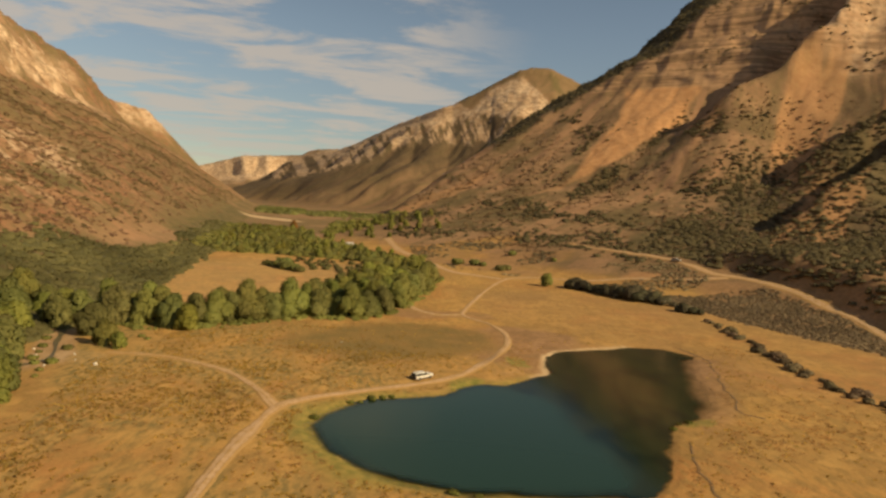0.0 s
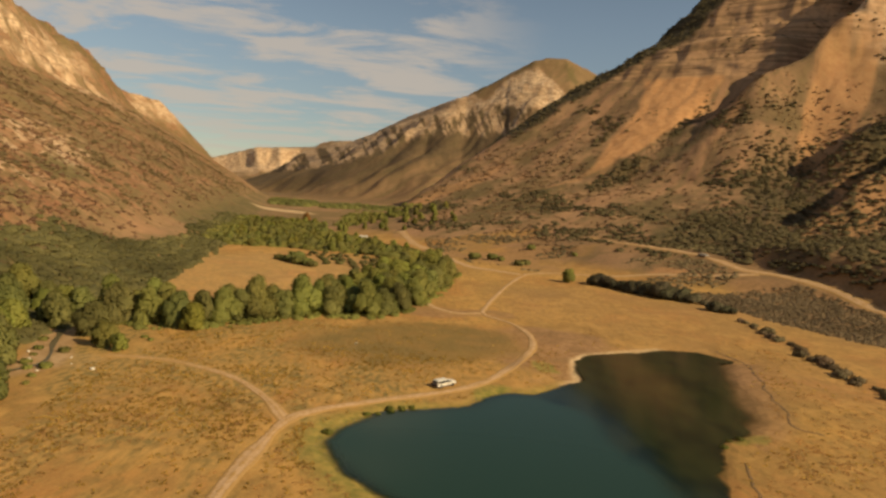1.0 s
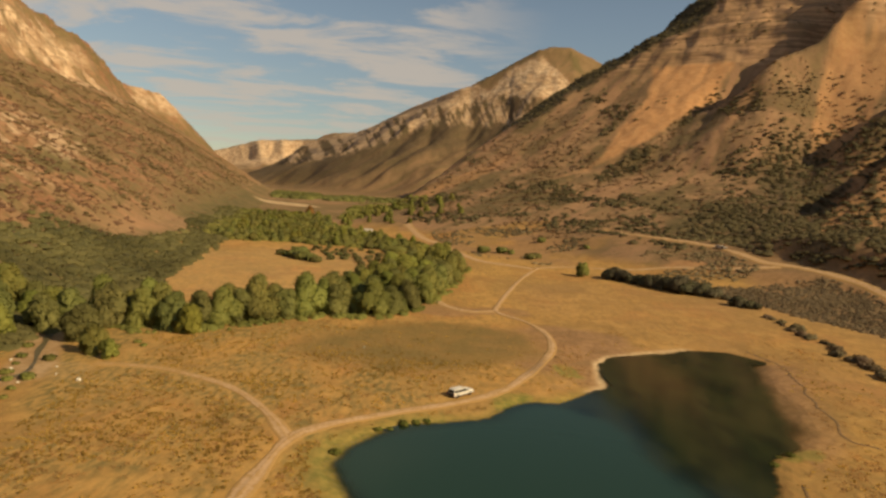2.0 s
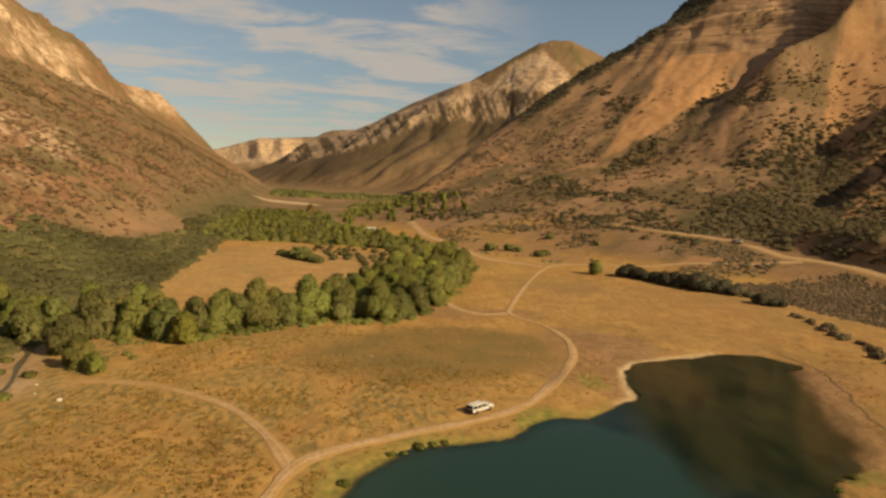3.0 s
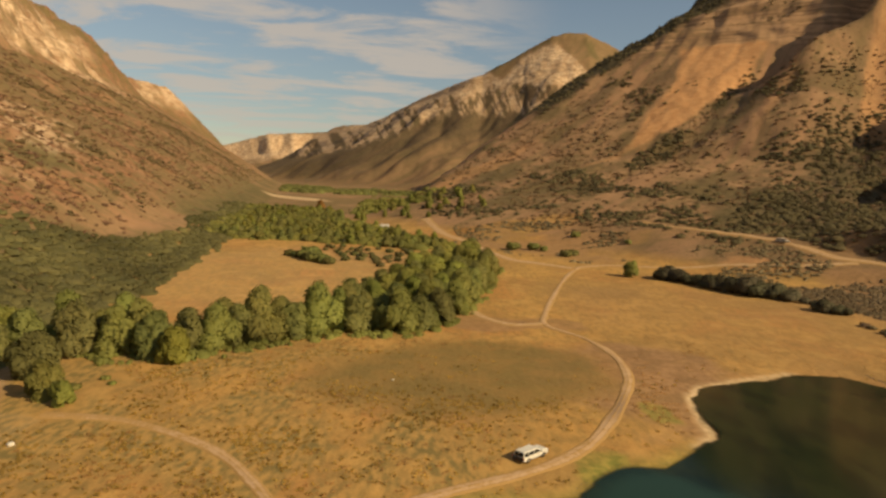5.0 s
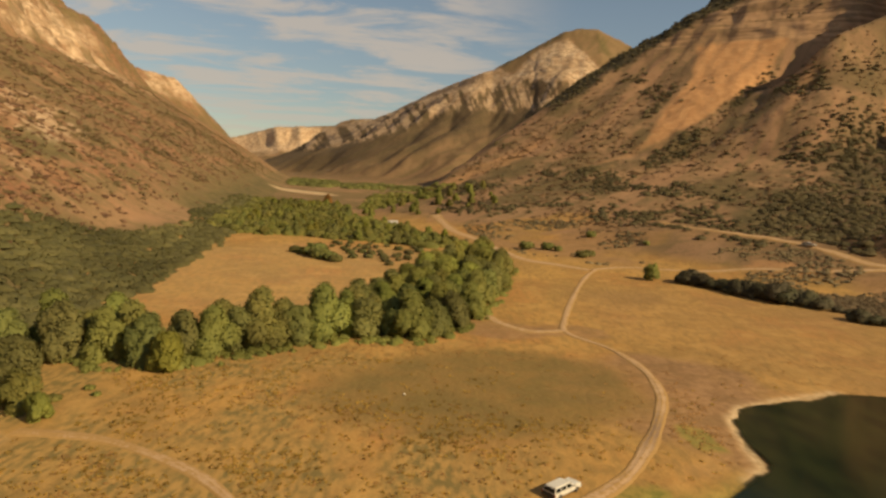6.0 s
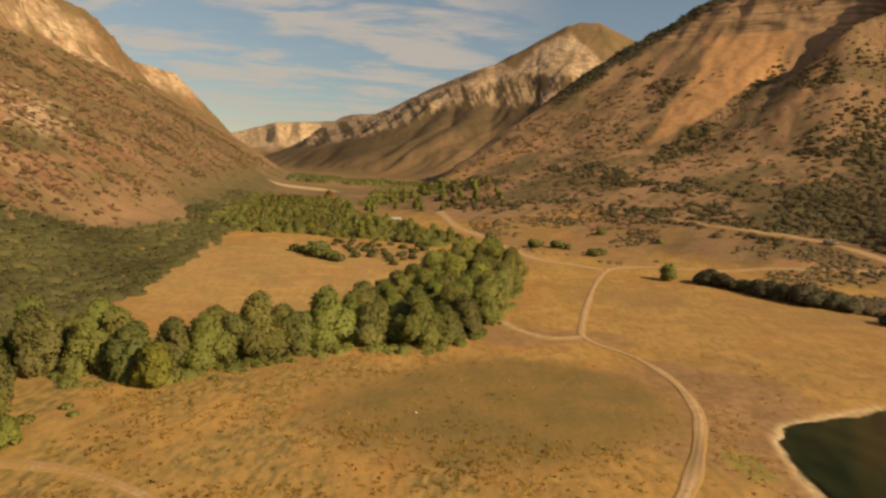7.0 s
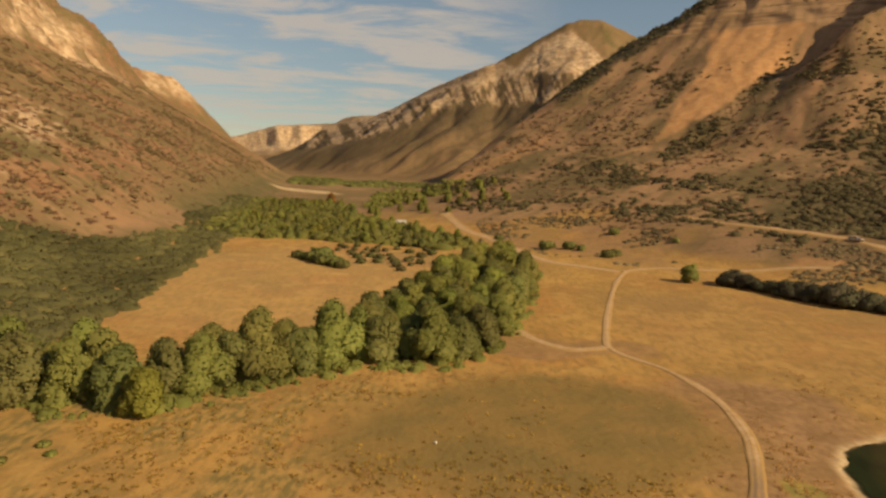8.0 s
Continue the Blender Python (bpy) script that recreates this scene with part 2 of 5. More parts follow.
def plain(name, colour, rough=0.6, metal=0.0, vary=0.25, size=3.0, bump=0.0):
    """A surface of one colour, uneven at two scales."""
    m, n, l, b = shader(name)
    geo = n.new("ShaderNodeNewGeometry")
    big, fine = n.new("ShaderNodeTexNoise"), n.new("ShaderNodeTexNoise")
    big.inputs["Scale"].default_value, fine.inputs["Scale"].default_value = 1.0 / size, 9.0 / size
    fine.inputs["Detail"].default_value = 4
    for t in (big, fine):
        l.new(geo.outputs["Position"], t.inputs["Vector"])
    add = n.new("ShaderNodeMath")
    l.new(big.outputs[0], add.inputs[0]), l.new(fine.outputs[0], add.inputs[1])
    rng = n.new("ShaderNodeMapRange")
    rng.inputs["From Min"].default_value, rng.inputs["From Max"].default_value = 0.7, 1.3
    rng.inputs["To Min"].default_value, rng.inputs["To Max"].default_value = 1 - vary, 1 + vary
    l.new(add.outputs[0], rng.inputs["Value"])
    mul = n.new("ShaderNodeVectorMath")
    mul.operation = "SCALE"
    mul.inputs[0].default_value = colour
    l.new(rng.outputs[0], mul.inputs["Scale"])
    l.new(mul.outputs[0], b.inputs["Base Color"])
    b.inputs["Roughness"].default_value, b.inputs["Metallic"].default_value = rough, metal
    if bump:
        bp = n.new("ShaderNodeBump")
        bp.inputs["Strength"].default_value, bp.inputs["Distance"].default_value = 0.6, bump
        l.new(fine.outputs[0], bp.inputs["Height"]), l.new(bp.outputs[0], b.inputs["Normal"])
    return m


def tint(n, l, factor, a, b):
    mix = n.new("ShaderNodeMix")
    mix.data_type = "RGBA"
    for socket, value in ((mix.inputs[0], factor), (mix.inputs[6], a), (mix.inputs[7], b)):
        if isinstance(value, bpy.types.NodeSocket):
            l.new(value, socket)
        elif isinstance(value, (tuple, list)):
            socket.default_value = (*value, 1)
        else:
            socket.default_value = value
    return mix.outputs[2]


def land_material():
    m, n, l, b = shader("land")
    geo = n.new("ShaderNodeNewGeometry")

    def attr(name):
        a = n.new("ShaderNodeAttribute")
        a.attribute_name = name
        return a.outputs["Fac"]

    def noise_of(size, detail=5.0, stretch=None):
        t = n.new("ShaderNodeTexNoise")
        t.inputs["Scale"].default_value, t.inputs["Detail"].default_value = 1.0 / size, detail
        if stretch:
            mp = n.new("ShaderNodeMapping")
            mp.inputs["Scale"].default_value = stretch
            l.new(geo.outputs["Position"], mp.inputs["Vector"]), l.new(mp.outputs[0], t.inputs["Vector"])
        else:
            l.new(geo.outputs["Position"], t.inputs["Vector"])
        return t.outputs["Fac"]

    def streaks(size, turn, length):
        """Noise drawn out along a fall line; turn: the way across it, in degrees from x."""
        t, mp = n.new("ShaderNodeTexNoise"), n.new("ShaderNodeMapping")
        mp.vector_type = "TEXTURE"
        mp.inputs["Rotation"].default_value[2] = radians(turn)
        mp.inputs["Scale"].default_value = (1.0, length, length)
        t.inputs["Scale"].default_value, t.inputs["Detail"].default_value, t.inputs["Distortion"].default_value = 1.0 / size, 6, 0.4
        l.new(geo.outputs["Position"], mp.inputs["Vector"]), l.new(mp.outputs[0], t.inputs["Vector"])
        return t.outputs["Fac"]

    def between(v, lo, hi):
        r = n.new("ShaderNodeMapRange")
        r.interpolation_type = "SMOOTHSTEP"
        r.inputs["From Min"].default_value, r.inputs["From Max"].default_value = lo, hi
        l.new(v, r.inputs["Value"])
        return r.outputs[0]

    def times(a, c):
        q = n.new("ShaderNodeMath")
        q.operation = "MULTIPLY"
        for s, v in zip(q.inputs, (a, c)):
            if isinstance(v, bpy.types.NodeSocket):
                l.new(v, s)
            else:
                s.default_value = v
        return q.outputs[0]

    big, mid, fine, tiny = noise_of(22, 4), noise_of(5, 5), noise_of(1.3, 4), noise_of(0.35, 3)
    # slopes: red-brown soil with dry grass
    soil = tint(n, l, between(big, 0.38, 0.62), (0.285, 0.168, 0.09), (0.345, 0.206, 0.11))
    soil = tint(n, l, times(between(mid, 0.5, 0.68), 0.6), soil, (0.165, 0.118, 0.052))
    soil = tint(n, l, times(between(fine, 0.55, 0.68), 0.5), soil, (0.13, 0.095, 0.042))
    wash = streaks(15, -38.5, 9)
    soil = tint(n, l, times(between(wash, 0.5, 0.64), 0.6), soil, (0.39, 0.215, 0.118))
    soil = tint(n, l, times(between(streaks(9, -38.5, 7), 0.5, 0.66), 0.55), soil, (0.175, 0.125, 0.058))
    rust = tint(n, l, between(big, 0.36, 0.64), (0.265, 0.126, 0.067), (0.315, 0.164, 0.084))
    rust = tint(n, l, times(between(mid, 0.46, 0.64), 0.65), rust, (0.165, 0.105, 0.048))
    rust = tint(n, l, times(between(noise_of(17, 5), 0.45, 0.6), 0.75), rust, (0.165, 0.128, 0.056))
    rust = tint(n, l, times(between(noise_of(2.4, 4), 0.5, 0.64), 0.65), rust, (0.13, 0.092, 0.044))
    rust = tint(n, l, times(between(noise_of(3.4, 4), 0.54, 0.66), 0.6), rust, (0.36, 0.20, 0.115))
    rust = tint(n, l, times(between(streaks(12, 78, 8), 0.5, 0.64), 0.6), rust, (0.35, 0.20, 0.108))
    rust = tint(n, l, times(between(streaks(10, 84, 6), 0.52, 0.66), 0.6), rust, (0.185, 0.135, 0.062))
    col = tint(n, l, attr("rust"), soil, rust)
    sage = tint(n, l, between(mid, 0.38, 0.62), (0.082, 0.060, 0.034), (0.15, 0.104, 0.056))
    col = tint(n, l, attr("sage"), col, sage)
    # dark slope tone: holds the painted ridge-edge shade and the peak's darker flank
    dark_slope = tint(n, l, between(mid, 0.4, 0.62), (0.048, 0.041, 0.024), (0.085, 0.066, 0.038))
    col = tint(n, l, attr("dark_slope"), col, dark_slope)
    # brown ledges with thin level beds
    lines = noise_of(3.6, 4, (0.06, 0.06, 1.0))
    ledge = tint(n, l, between(lines, 0.47, 0.56), (0.45, 0.265, 0.145), (0.27, 0.16, 0.086))
    ledge = tint(n, l, times(between(mid, 0.5, 0.68), 0.5), ledge, (0.17, 0.112, 0.058))
    col = tint(n, l, attr("ledge"), col, ledge)
    # pale cliff rock
    cuts = noise_of(10, 5, (0.75, 0.75, 1.0))
    rock = tint(n, l, between(cuts, 0.42, 0.64), (0.67, 0.475, 0.30), (0.51, 0.33, 0.195))
    rock = tint(n, l, times(between(mid, 0.54, 0.68), 0.5), rock, (0.28, 0.175, 0.095))
    rock = tint(n, l, times(between(noise_of(14, 4), 0.5, 0.66), 0.3), rock, (0.40, 0.25, 0.135))
    rock = tint(n, l, times(between(noise_of(7, 6, (1.0, 1.0, 1.7)), 0.52, 0.6), 0.6), rock, (0.27, 0.165, 0.09))
    col = tint(n, l, attr("rock"), col, rock)
    scree = tint(n, l, between(mid, 0.35, 0.65), (0.50, 0.25, 0.11), (0.58, 0.31, 0.14))
    scree = tint(n, l, times(between(fine, 0.54, 0.66), 0.5), scree, (0.33, 0.19, 0.09))
    col = tint(n, l, attr("scree"), col, scree)
    green = tint(n, l, between(mid, 0.4, 0.62), (0.122, 0.096, 0.042), (0.172, 0.128, 0.056))
    col = tint(n, l, attr("scrub"), col, green)
    # meadow: gold and russet dry grass in broad patches, olive weeds between
    straw = tint(n, l, between(big, 0.36, 0.64), (0.485, 0.272, 0.086), (0.41, 0.228, 0.076))
    straw = tint(n, l, times(between(noise_of(31, 3), 0.46, 0.62), 0.6), straw, (0.395, 0.17, 0.062))
    straw = tint(n, l, times(between(noise_of(44, 3), 0.48, 0.64), 0.55), straw, (0.295, 0.185, 0.068))
    straw = tint(n, l, times(between(mid, 0.48, 0.64), 0.55), straw, (0.32, 0.18, 0.064))
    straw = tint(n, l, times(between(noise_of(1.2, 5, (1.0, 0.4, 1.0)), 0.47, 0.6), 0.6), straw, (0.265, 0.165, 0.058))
    straw = tint(n, l, times(between(tiny, 0.52, 0.68), 0.3), straw, (0.56, 0.34, 0.115))
    straw = tint(n, l, times(between(noise_of(6, 5), 0.52, 0.66), 0.55), straw, (0.54, 0.315, 0.108))
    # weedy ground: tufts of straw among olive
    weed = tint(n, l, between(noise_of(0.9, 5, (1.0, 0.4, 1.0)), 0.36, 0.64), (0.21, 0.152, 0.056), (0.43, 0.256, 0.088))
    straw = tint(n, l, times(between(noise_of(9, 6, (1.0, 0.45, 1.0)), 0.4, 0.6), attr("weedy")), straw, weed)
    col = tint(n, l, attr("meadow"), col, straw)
    lush = tint(n, l, between(noise_of(8, 4), 0.38, 0.62), (0.205, 0.138, 0.05), (0.26, 0.16, 0.056))
    lush = tint(n, l, times(between(fine, 0.5, 0.66), 0.4), lush, (0.20, 0.15, 0.05))
    col = tint(n, l, attr("lush"), col, lush)
    fresh = tint(n, l, between(fine, 0.38, 0.62), (0.19, 0.178, 0.044), (0.31, 0.24, 0.064))
    col = tint(n, l, attr("fresh"), col, fresh)
    bare = tint(n, l, between(fine, 0.35, 0.65), (0.355, 0.205, 0.102), (0.275, 0.155, 0.076))
    bare = tint(n, l, times(between(mid, 0.46, 0.64), 0.6), bare, (0.225, 0.132, 0.062))
    col = tint(n, l, attr("bare"), col, bare)
    sand = tint(n, l, between(fine, 0.4, 0.6), (0.62, 0.45, 0.27), (0.50, 0.34, 0.18))
    col = tint(n, l, attr("sand"), col, sand)
    l.new(col, b.inputs["Base Color"])
    b.inputs["Roughness"].default_value = 0.95
    b.inputs["Specular IOR Level"].default_value = 0.1
    bp = n.new("ShaderNodeBump")
    bp.inputs["Strength"].default_value, bp.inputs["Distance"].default_value = 0.8, 0.22
    add = n.new("ShaderNodeMath")
    l.new(times(mid, 1.2), add.inputs[0]), l.new(fine, add.inputs[1])
    l.new(add.outputs[0], bp.inputs["Height"])
    # broken rock: blocks and clefts on cliffs, faint rills on the slopes
    crag = n.new("ShaderNodeTexNoise")
    crag.noise_type = "RIDGED_MULTIFRACTAL"
    crag.inputs["Scale"].default_value, crag.inputs["Detail"].default_value = 1 / 26.0, 5
    tilt = n.new("ShaderNodeMapping")
    tilt.inputs["Rotation"].default_value = (radians(14), radians(-10), 0)
    tilt.inputs["Scale"].default_value = (1.0, 1.0, 1.7)
    l.new(geo.outputs["Position"], tilt.inputs["Vector"]), l.new(tilt.outputs[0], crag.inputs["Vector"])
    hard = n.new("ShaderNodeMath")
    hard.operation, hard.use_clamp = "MULTIPLY_ADD", True
    l.new(attr("ledge"), hard.inputs[0]), l.new(attr("rock"), hard.inputs[2])
    hard.inputs[1].default_value = 1.0
    cliff = n.new("ShaderNodeBump")
    cliff.inputs["Strength"].default_value, cliff.inputs["Distance"].default_value = 1.0, 4.5
    l.new(times(hard.outputs[0], crag.outputs["Fac"]), cliff.inputs["Height"])
    l.new(bp.outputs[0], cliff.inputs["Normal"])
    l.new(cliff.outputs[0], b.inputs["Normal"])
    return m


# ---- ground sheet ----------------------------------------------------------
def near_line(x, y, pts):
    best = np.full(np.shape(x), 1e9)
    for (ax, ay), (bx, by) in zip(pts, pts[1:]):
        ux, uy = bx - ax, by - ay
        t = np.clip(((x - ax) * ux + (y - ay) * uy) / (ux * ux + uy * uy + 1e-9), 0, 1)
        best = np.minimum(best, np.hypot(x - ax - t * ux, y - ay - t * uy))
    return best


def blob(x, y, cx, cy, rx, ry, turn=0.0, ragged=0.35, seed=7):
    c, s = math.cos(radians(turn)), math.sin(radians(turn))
    u, v = ((x - cx) * c + (y - cy) * s) / rx, (-(x - cx) * s + (y - cy) * c) / ry
    r = np.hypot(u, v) + ragged * fbm(x, y, 0.7 * min(rx, ry), 3, seed)
    return 1 - ramp(r, 0.75, 1.05)


def build_ground():
    fan = np.radians(np.concatenate([np.arange(-47, 47.01, 0.135), np.arange(49, 312.1, 2.4)]))
    rows = np.concatenate([[4, 12, 24, 36, 48], np.geomspace(58, 4450, 690)])
    R, T = np.meshgrid(rows, fan, indexing="ij")
    X, Y = R * np.sin(T), R * np.cos(T) - 0.0
    Z = ground(X, Y)
    nr, nt = R.shape
    co = np.stack([X, Y, Z], -1).reshape(-1, 3)
    co = np.vstack([co, [[0, 0, float(ground(np.array([0.0]), np.array([0.0]))[0])]]])
    i = np.arange(nr - 1)[:, None] * nt
    j = np.arange(nt)[None, :]
    k = (j + 1) % nt
    quads = np.stack([i + j, i + nt + j, i + nt + k, i + k], -1).reshape(-1, 4)[:, ::-1]
    centre = np.stack([np.full(nt, nr * nt), np.arange(nt), (np.arange(nt) + 1) % nt], -1)[:, ::-1]
    me = bpy.data.meshes.new("ground")
    me.vertices.add(len(co))
    me.vertices.foreach_set("co", co.ravel())
    loops = np.concatenate([quads.ravel(), centre.ravel()])
    me.loops.add(len(loops))
    me.loops.foreach_set("vertex_index", loops.astype(np.int32))
    starts = np.concatenate([np.arange(len(quads)) * 4, len(quads) * 4 + np.arange(nt) * 3])
    me.polygons.add(len(starts))
    me.polygons.foreach_set("loop_start", starts.astype(np.int32))
    me.update(calc_edges=True)
    me.validate()
    me.polygons.foreach_set("use_smooth", np.ones(len(me.polygons), bool))
    x, y, z = co.T
    masks = land_masks(x, y, z)
    for name, value in masks.items():
        a = me.attributes.new(name, "FLOAT", "POINT")
        a.data.foreach_set("value", np.clip(value, 0, 1).astype(np.float32))
    me.materials.append(land_material())
    ob = new("ground", me)
    return tagged(ob, "dry golden valley meadow rising into brown canyon slopes and pale cliffs", "ground", kind="structure")


DITCH = [(76.4, 176.5), (78.6, 167), (77.3, 157), (72.8, 142), (70, 130.5), (67, 121), (69, 117)]
DITCH_NEAR = [(51, 104), (49.6, 99.6), (47.8, 92), (46.8, 86), (47, 79)]
CREEK = [(-82, 172), (-75, 162), (-69.5, 151), (-66, 142.5), (-62, 134.5), (-60.5, 128), (-65, 119), (-74, 108), (-84, 96)]
ROAD_MAIN = [(6, -160), (2, -120), (-5, -70), (-10, -20), (-13, 25), (-14.2, 60), (-14.8, 76), (-14.9, 88), (-14.4, 97), (-13.2, 109), (-9.7, 114.6), (-1, 121.4), (10.1, 128.4), (18, 137), (23.6, 147.5),
             (28.2, 159), (30.6, 168), (31.2, 181), (28, 194), (21.6, 204.5), (22.6, 215), (27.5, 236), (34.5, 262), (40, 279), (44, 288)]
ROAD_BRANCH = [(-13.2, 109), (-19.5, 119.6), (-27, 128.4), (-36.6, 134.2), (-44, 136.8), (-53, 137)]
TRACK_UP = [(43, 288.5), (50, 293), (59, 296), (72, 293.5), (95, 291), (117, 280), (134, 276)]
TRACK_FAR = [(42, 287), (30, 296), (22, 302), (14, 322), (4, 356), (-6, 380), (-16, 420)]
TRACK_WEST = [(21.4, 206), (13.8, 203.6), (8.1, 208.6), (4, 217)]
ROAD_BENCH = [(126, 110), (140, 160), (150, 200), (155, 228), (152.5, 247), (142, 271), (131, 284), (127, 300), (119, 316), (101.5, 338), (87, 365)]


def sage_field(x, y):
    """The brush field between the meadow's hedge and the hillside road."""
    inner = np.interp(y, [100, 170, 195, 219, 238, 250, 262], [150, 138, 126, 113, 104, 97, 104])
    outer = np.interp(y, [110, 160, 200, 228, 247, 271], [126, 140, 150, 155, 152.5, 142])
    wander = 3 * fbm(x, y, 18, 3, 335)
    return ramp(x + wander, inner - 3, inner + 3) * (1 - ramp(x, outer - 3.5, outer - 2)) * (1 - ramp(y + wander, 256, 264))


def land_masks(x, y, z):
    floor, east, west, peak, rim = ground_parts(x, y)
    high = z - valley_floor(x, y)
    d, e, along = east_coords(x, y)
    wob = fbm(x, y, 60, 4, 101)
    patch = fbm(x, y, 26, 4, 103)
    rugged = fbm(x, y, 34, 4, 107)
    q = 0.97 * (west_foot(y) - x)
    west_face = (x < west_foot(y)).astype(float)
    on_east = ((east > floor + 1) & (east > west) & (east > peak)).astype(float)
    low_w = np.interp(y, [560, 660, 720, 770, 830], [196, 206, 180, 158, 150])
    top_w = np.interp(y, [560, 700, 770, 900, 1050], [262, 262, 262, 262, 250])
    fade_w = np.interp(y, [740, 800, 860, 900], [1.0, 0.75, 0.3, 0.0])
    crag = fbm(y, 1.5 * z, 40, 4, 125)
    band_w = west_face * ramp(q + 9 * wob + 14 * crag, low_w - 4, low_w + 6) * (1 - ramp(q + 30 * crag, top_w - 8, top_w + 8)) * (0.2 + 0.8 * ramp(crag, -0.16, 0.04)) * fade_w
    dist, top, side = crest_ridge(x, y, CREST)
    run = 0.73 * x - 0.68 * y
    block = fbm(run, 1.4 * z, 30, 4, 127)
    front_c = (side > 0) * ramp(peak - np.maximum(np.maximum(rim, east), west), -10, 10)
    u = 1450 * x / np.maximum(y, 200)
    jag = 11 * fbm(u, 0.3 * z, 11, 4, 121, 0.65)
    top_c = np.interp(u, [-300, -190, -60, 50, 70, 90, 116, 144, 166, 195, 225, 255, 290], [150, 180, 240, 262, 244, 236, 272, 295, 309, 312, 282, 252, 222]) - 4 * rugged
    bot_c = np.interp(u, [-300, -190, -118, -60, 31, 77, 118, 181, 210, 240, 290], [140, 168, 188, 205, 206, 226, 222, 220, 214, 204, 196]) + jag
    tail_c = np.interp(u, [-300, -187, -118, -72, -14, 33, 80, 114, 150, 200, 290], [80, 92, 122, 144, 158, 160, 152, 160, 150, 158, 150]) + 1.2 * jag
    crest_c = ramp(dist, 7, 16)
    main_c = front_c * crest_c * ramp(z - bot_c, -4, 4) * (1 - ramp(z - top_c, -4, 4)) * (0.55 + 0.45 * ramp(u, 40, 85)) * (0.75 + 0.25 * ramp(block, -0.3, 0.0))
    spine = fbm(u + 0.35 * z, 0.16 * z, 9, 4, 122, 0.65)
    tail_f = front_c * crest_c * (1 - ramp(z - bot_c, -2, 6)) * ramp(z - tail_c, -6, 8) * ramp(spine + 0.3 * rugged + 0.12 * (1 - ramp(u, 0, 60)), -0.02, 0.16)
    band_c = np.clip(main_c + 0.7 * tail_f, 0, 1)
    rim_d = 0.26 * x + 0.966 * y - 2050 + 95 * fbm(x, y, 260, 4, 31)
    band_d = ramp(rim_d + 30 * rugged + 25 * fbm(x, y, 60, 2, 39), 120, 175) * (1 - ramp(rim_d, 280, 315)) * (rim > peak)
    outcrop = blob(x, y, -186, 338, 50, 24, 100, 0.6, 17) * ramp(fbm(x, y, 7, 3, 19), -0.1, 0.2) + 0.7 * blob(x, y, -152, 268, 13, 8, 60, 0.7, 18) * ramp(fbm(x, y, 7, 3, 20), -0.1, 0.2)
    rock = np.clip(0.7 * outcrop + band_w * (0.4 + 0.6 * ramp(fbm(y, 1.5 * z, 12, 3, 123), -0.2, 0.1)) + band_c + band_d * 0.9 + west_face * ramp(y, 1070, 1120) * ramp(high - np.interp(y, [1060, 1130, 1200, 1300, 1350, 1450], [260, 190, 160, 140, 128, 104]), -32, -16) * (0.1 + 0.65 * ramp(rugged, -0.1, 0.15)), 0, 1)
    across = 0.78 * x - 0.62 * y
    streak = fbm(across, d * 0.10, 20, 4, 111)
    ledge = on_east * ramp(d + 6 * wob, 650, 668) * (0.75 + 0.25 * ramp(patch, -0.3, 0.2))
    half = np.interp(d, [430, 470, 493, 542, 604, 660], [2, 3, 6, 20, 29, 38])
    mid_w = np.interp(d, [430, 470, 493, 542, 604, 660], [-256, -236, -227, -226, -220, -231])
    fan = ramp(d, 425, 450) * (1 - ramp(np.abs(across - mid_w + 4 * patch + 3 * streak) - half, -2.5, 2.5)) * (1 - ramp(d + 4 * patch, 656, 666)) * (0.45 + 0.55 * ramp(d, 470, 500))
    ribs = ramp(streak, 0.0, 0.2) * ramp(d, 440, 560) * ramp(across, -170, -140) * (1 - ramp(d, 640, 700))
    scars = ramp(streak + 0.5 * patch, 0.28, 0.42) * ramp(d, 330, 360) * (1 - ramp(d, 470, 520))
    scree = on_east * np.clip(fan + 0.62 * ribs + 0.6 * scars, 0, 1)
    rock = np.clip(rock + 0.5 * on_east * ramp(across - east_spur(d), -16, -2) * (1 - ramp(across - east_spur(d), 30, 70)) * ramp(d, 640, 660) * ramp(rugged, -0.35, 0.1), 0, 1)
    meadow = 1 - ramp(high + 1.5 * wob, 1.2, 5.0)
    meadow = meadow * (1 - ramp(d + 12 * wob, 292, 320) * (x > -20))
    scrub = (1 - rock) * (1 - scree * 0.8) * (1 - meadow) * np.clip(ramp(patch, -0.05, 0.35) * 0.55, 0, 1)
    scrub = np.clip(scrub + west_face * (1 - ramp(q + 12 * patch - np.interp(y, [130, 217, 249, 278, 330, 420], [34, 30, 28, 15, 4, 4]), -6, 6)) * ramp(q, -6, 8) * (y < 420) * 0.9, 0, 1)
    scrub = np.clip(scrub + 0.9 * blob(x, y, -160, 308, 20, 10, 95, 0.6, 23) + 0.7 * ramp(y, 400, 460) * (high < 9) * ramp(patch, -0.4, 0.1), 0, 1)
    scrub = np.clip(scrub + 0.8 * west_face * ramp(y, 330, 400) * (1 - ramp(y, 640, 760)) * (1 - ramp(q + 22 * patch + 10 * wob, 22, 46)), 0, 1)
    meadow = meadow * (1 - 0.95 * ramp(y, 400, 470))
    meadow = np.clip(meadow + 0.8 * blob(x, y, 30, 381, 36, 17, 12, 0.4, 43) + 0.5 * blob(x, y, 60, 345, 34, 12, -25, 0.5, 44), 0, 1)
    scrub = scrub * (1 - 0.8 * meadow)
    lush = blob(x, y, 4.5, 166, 30, 22, 28, 0.2) * 0.95
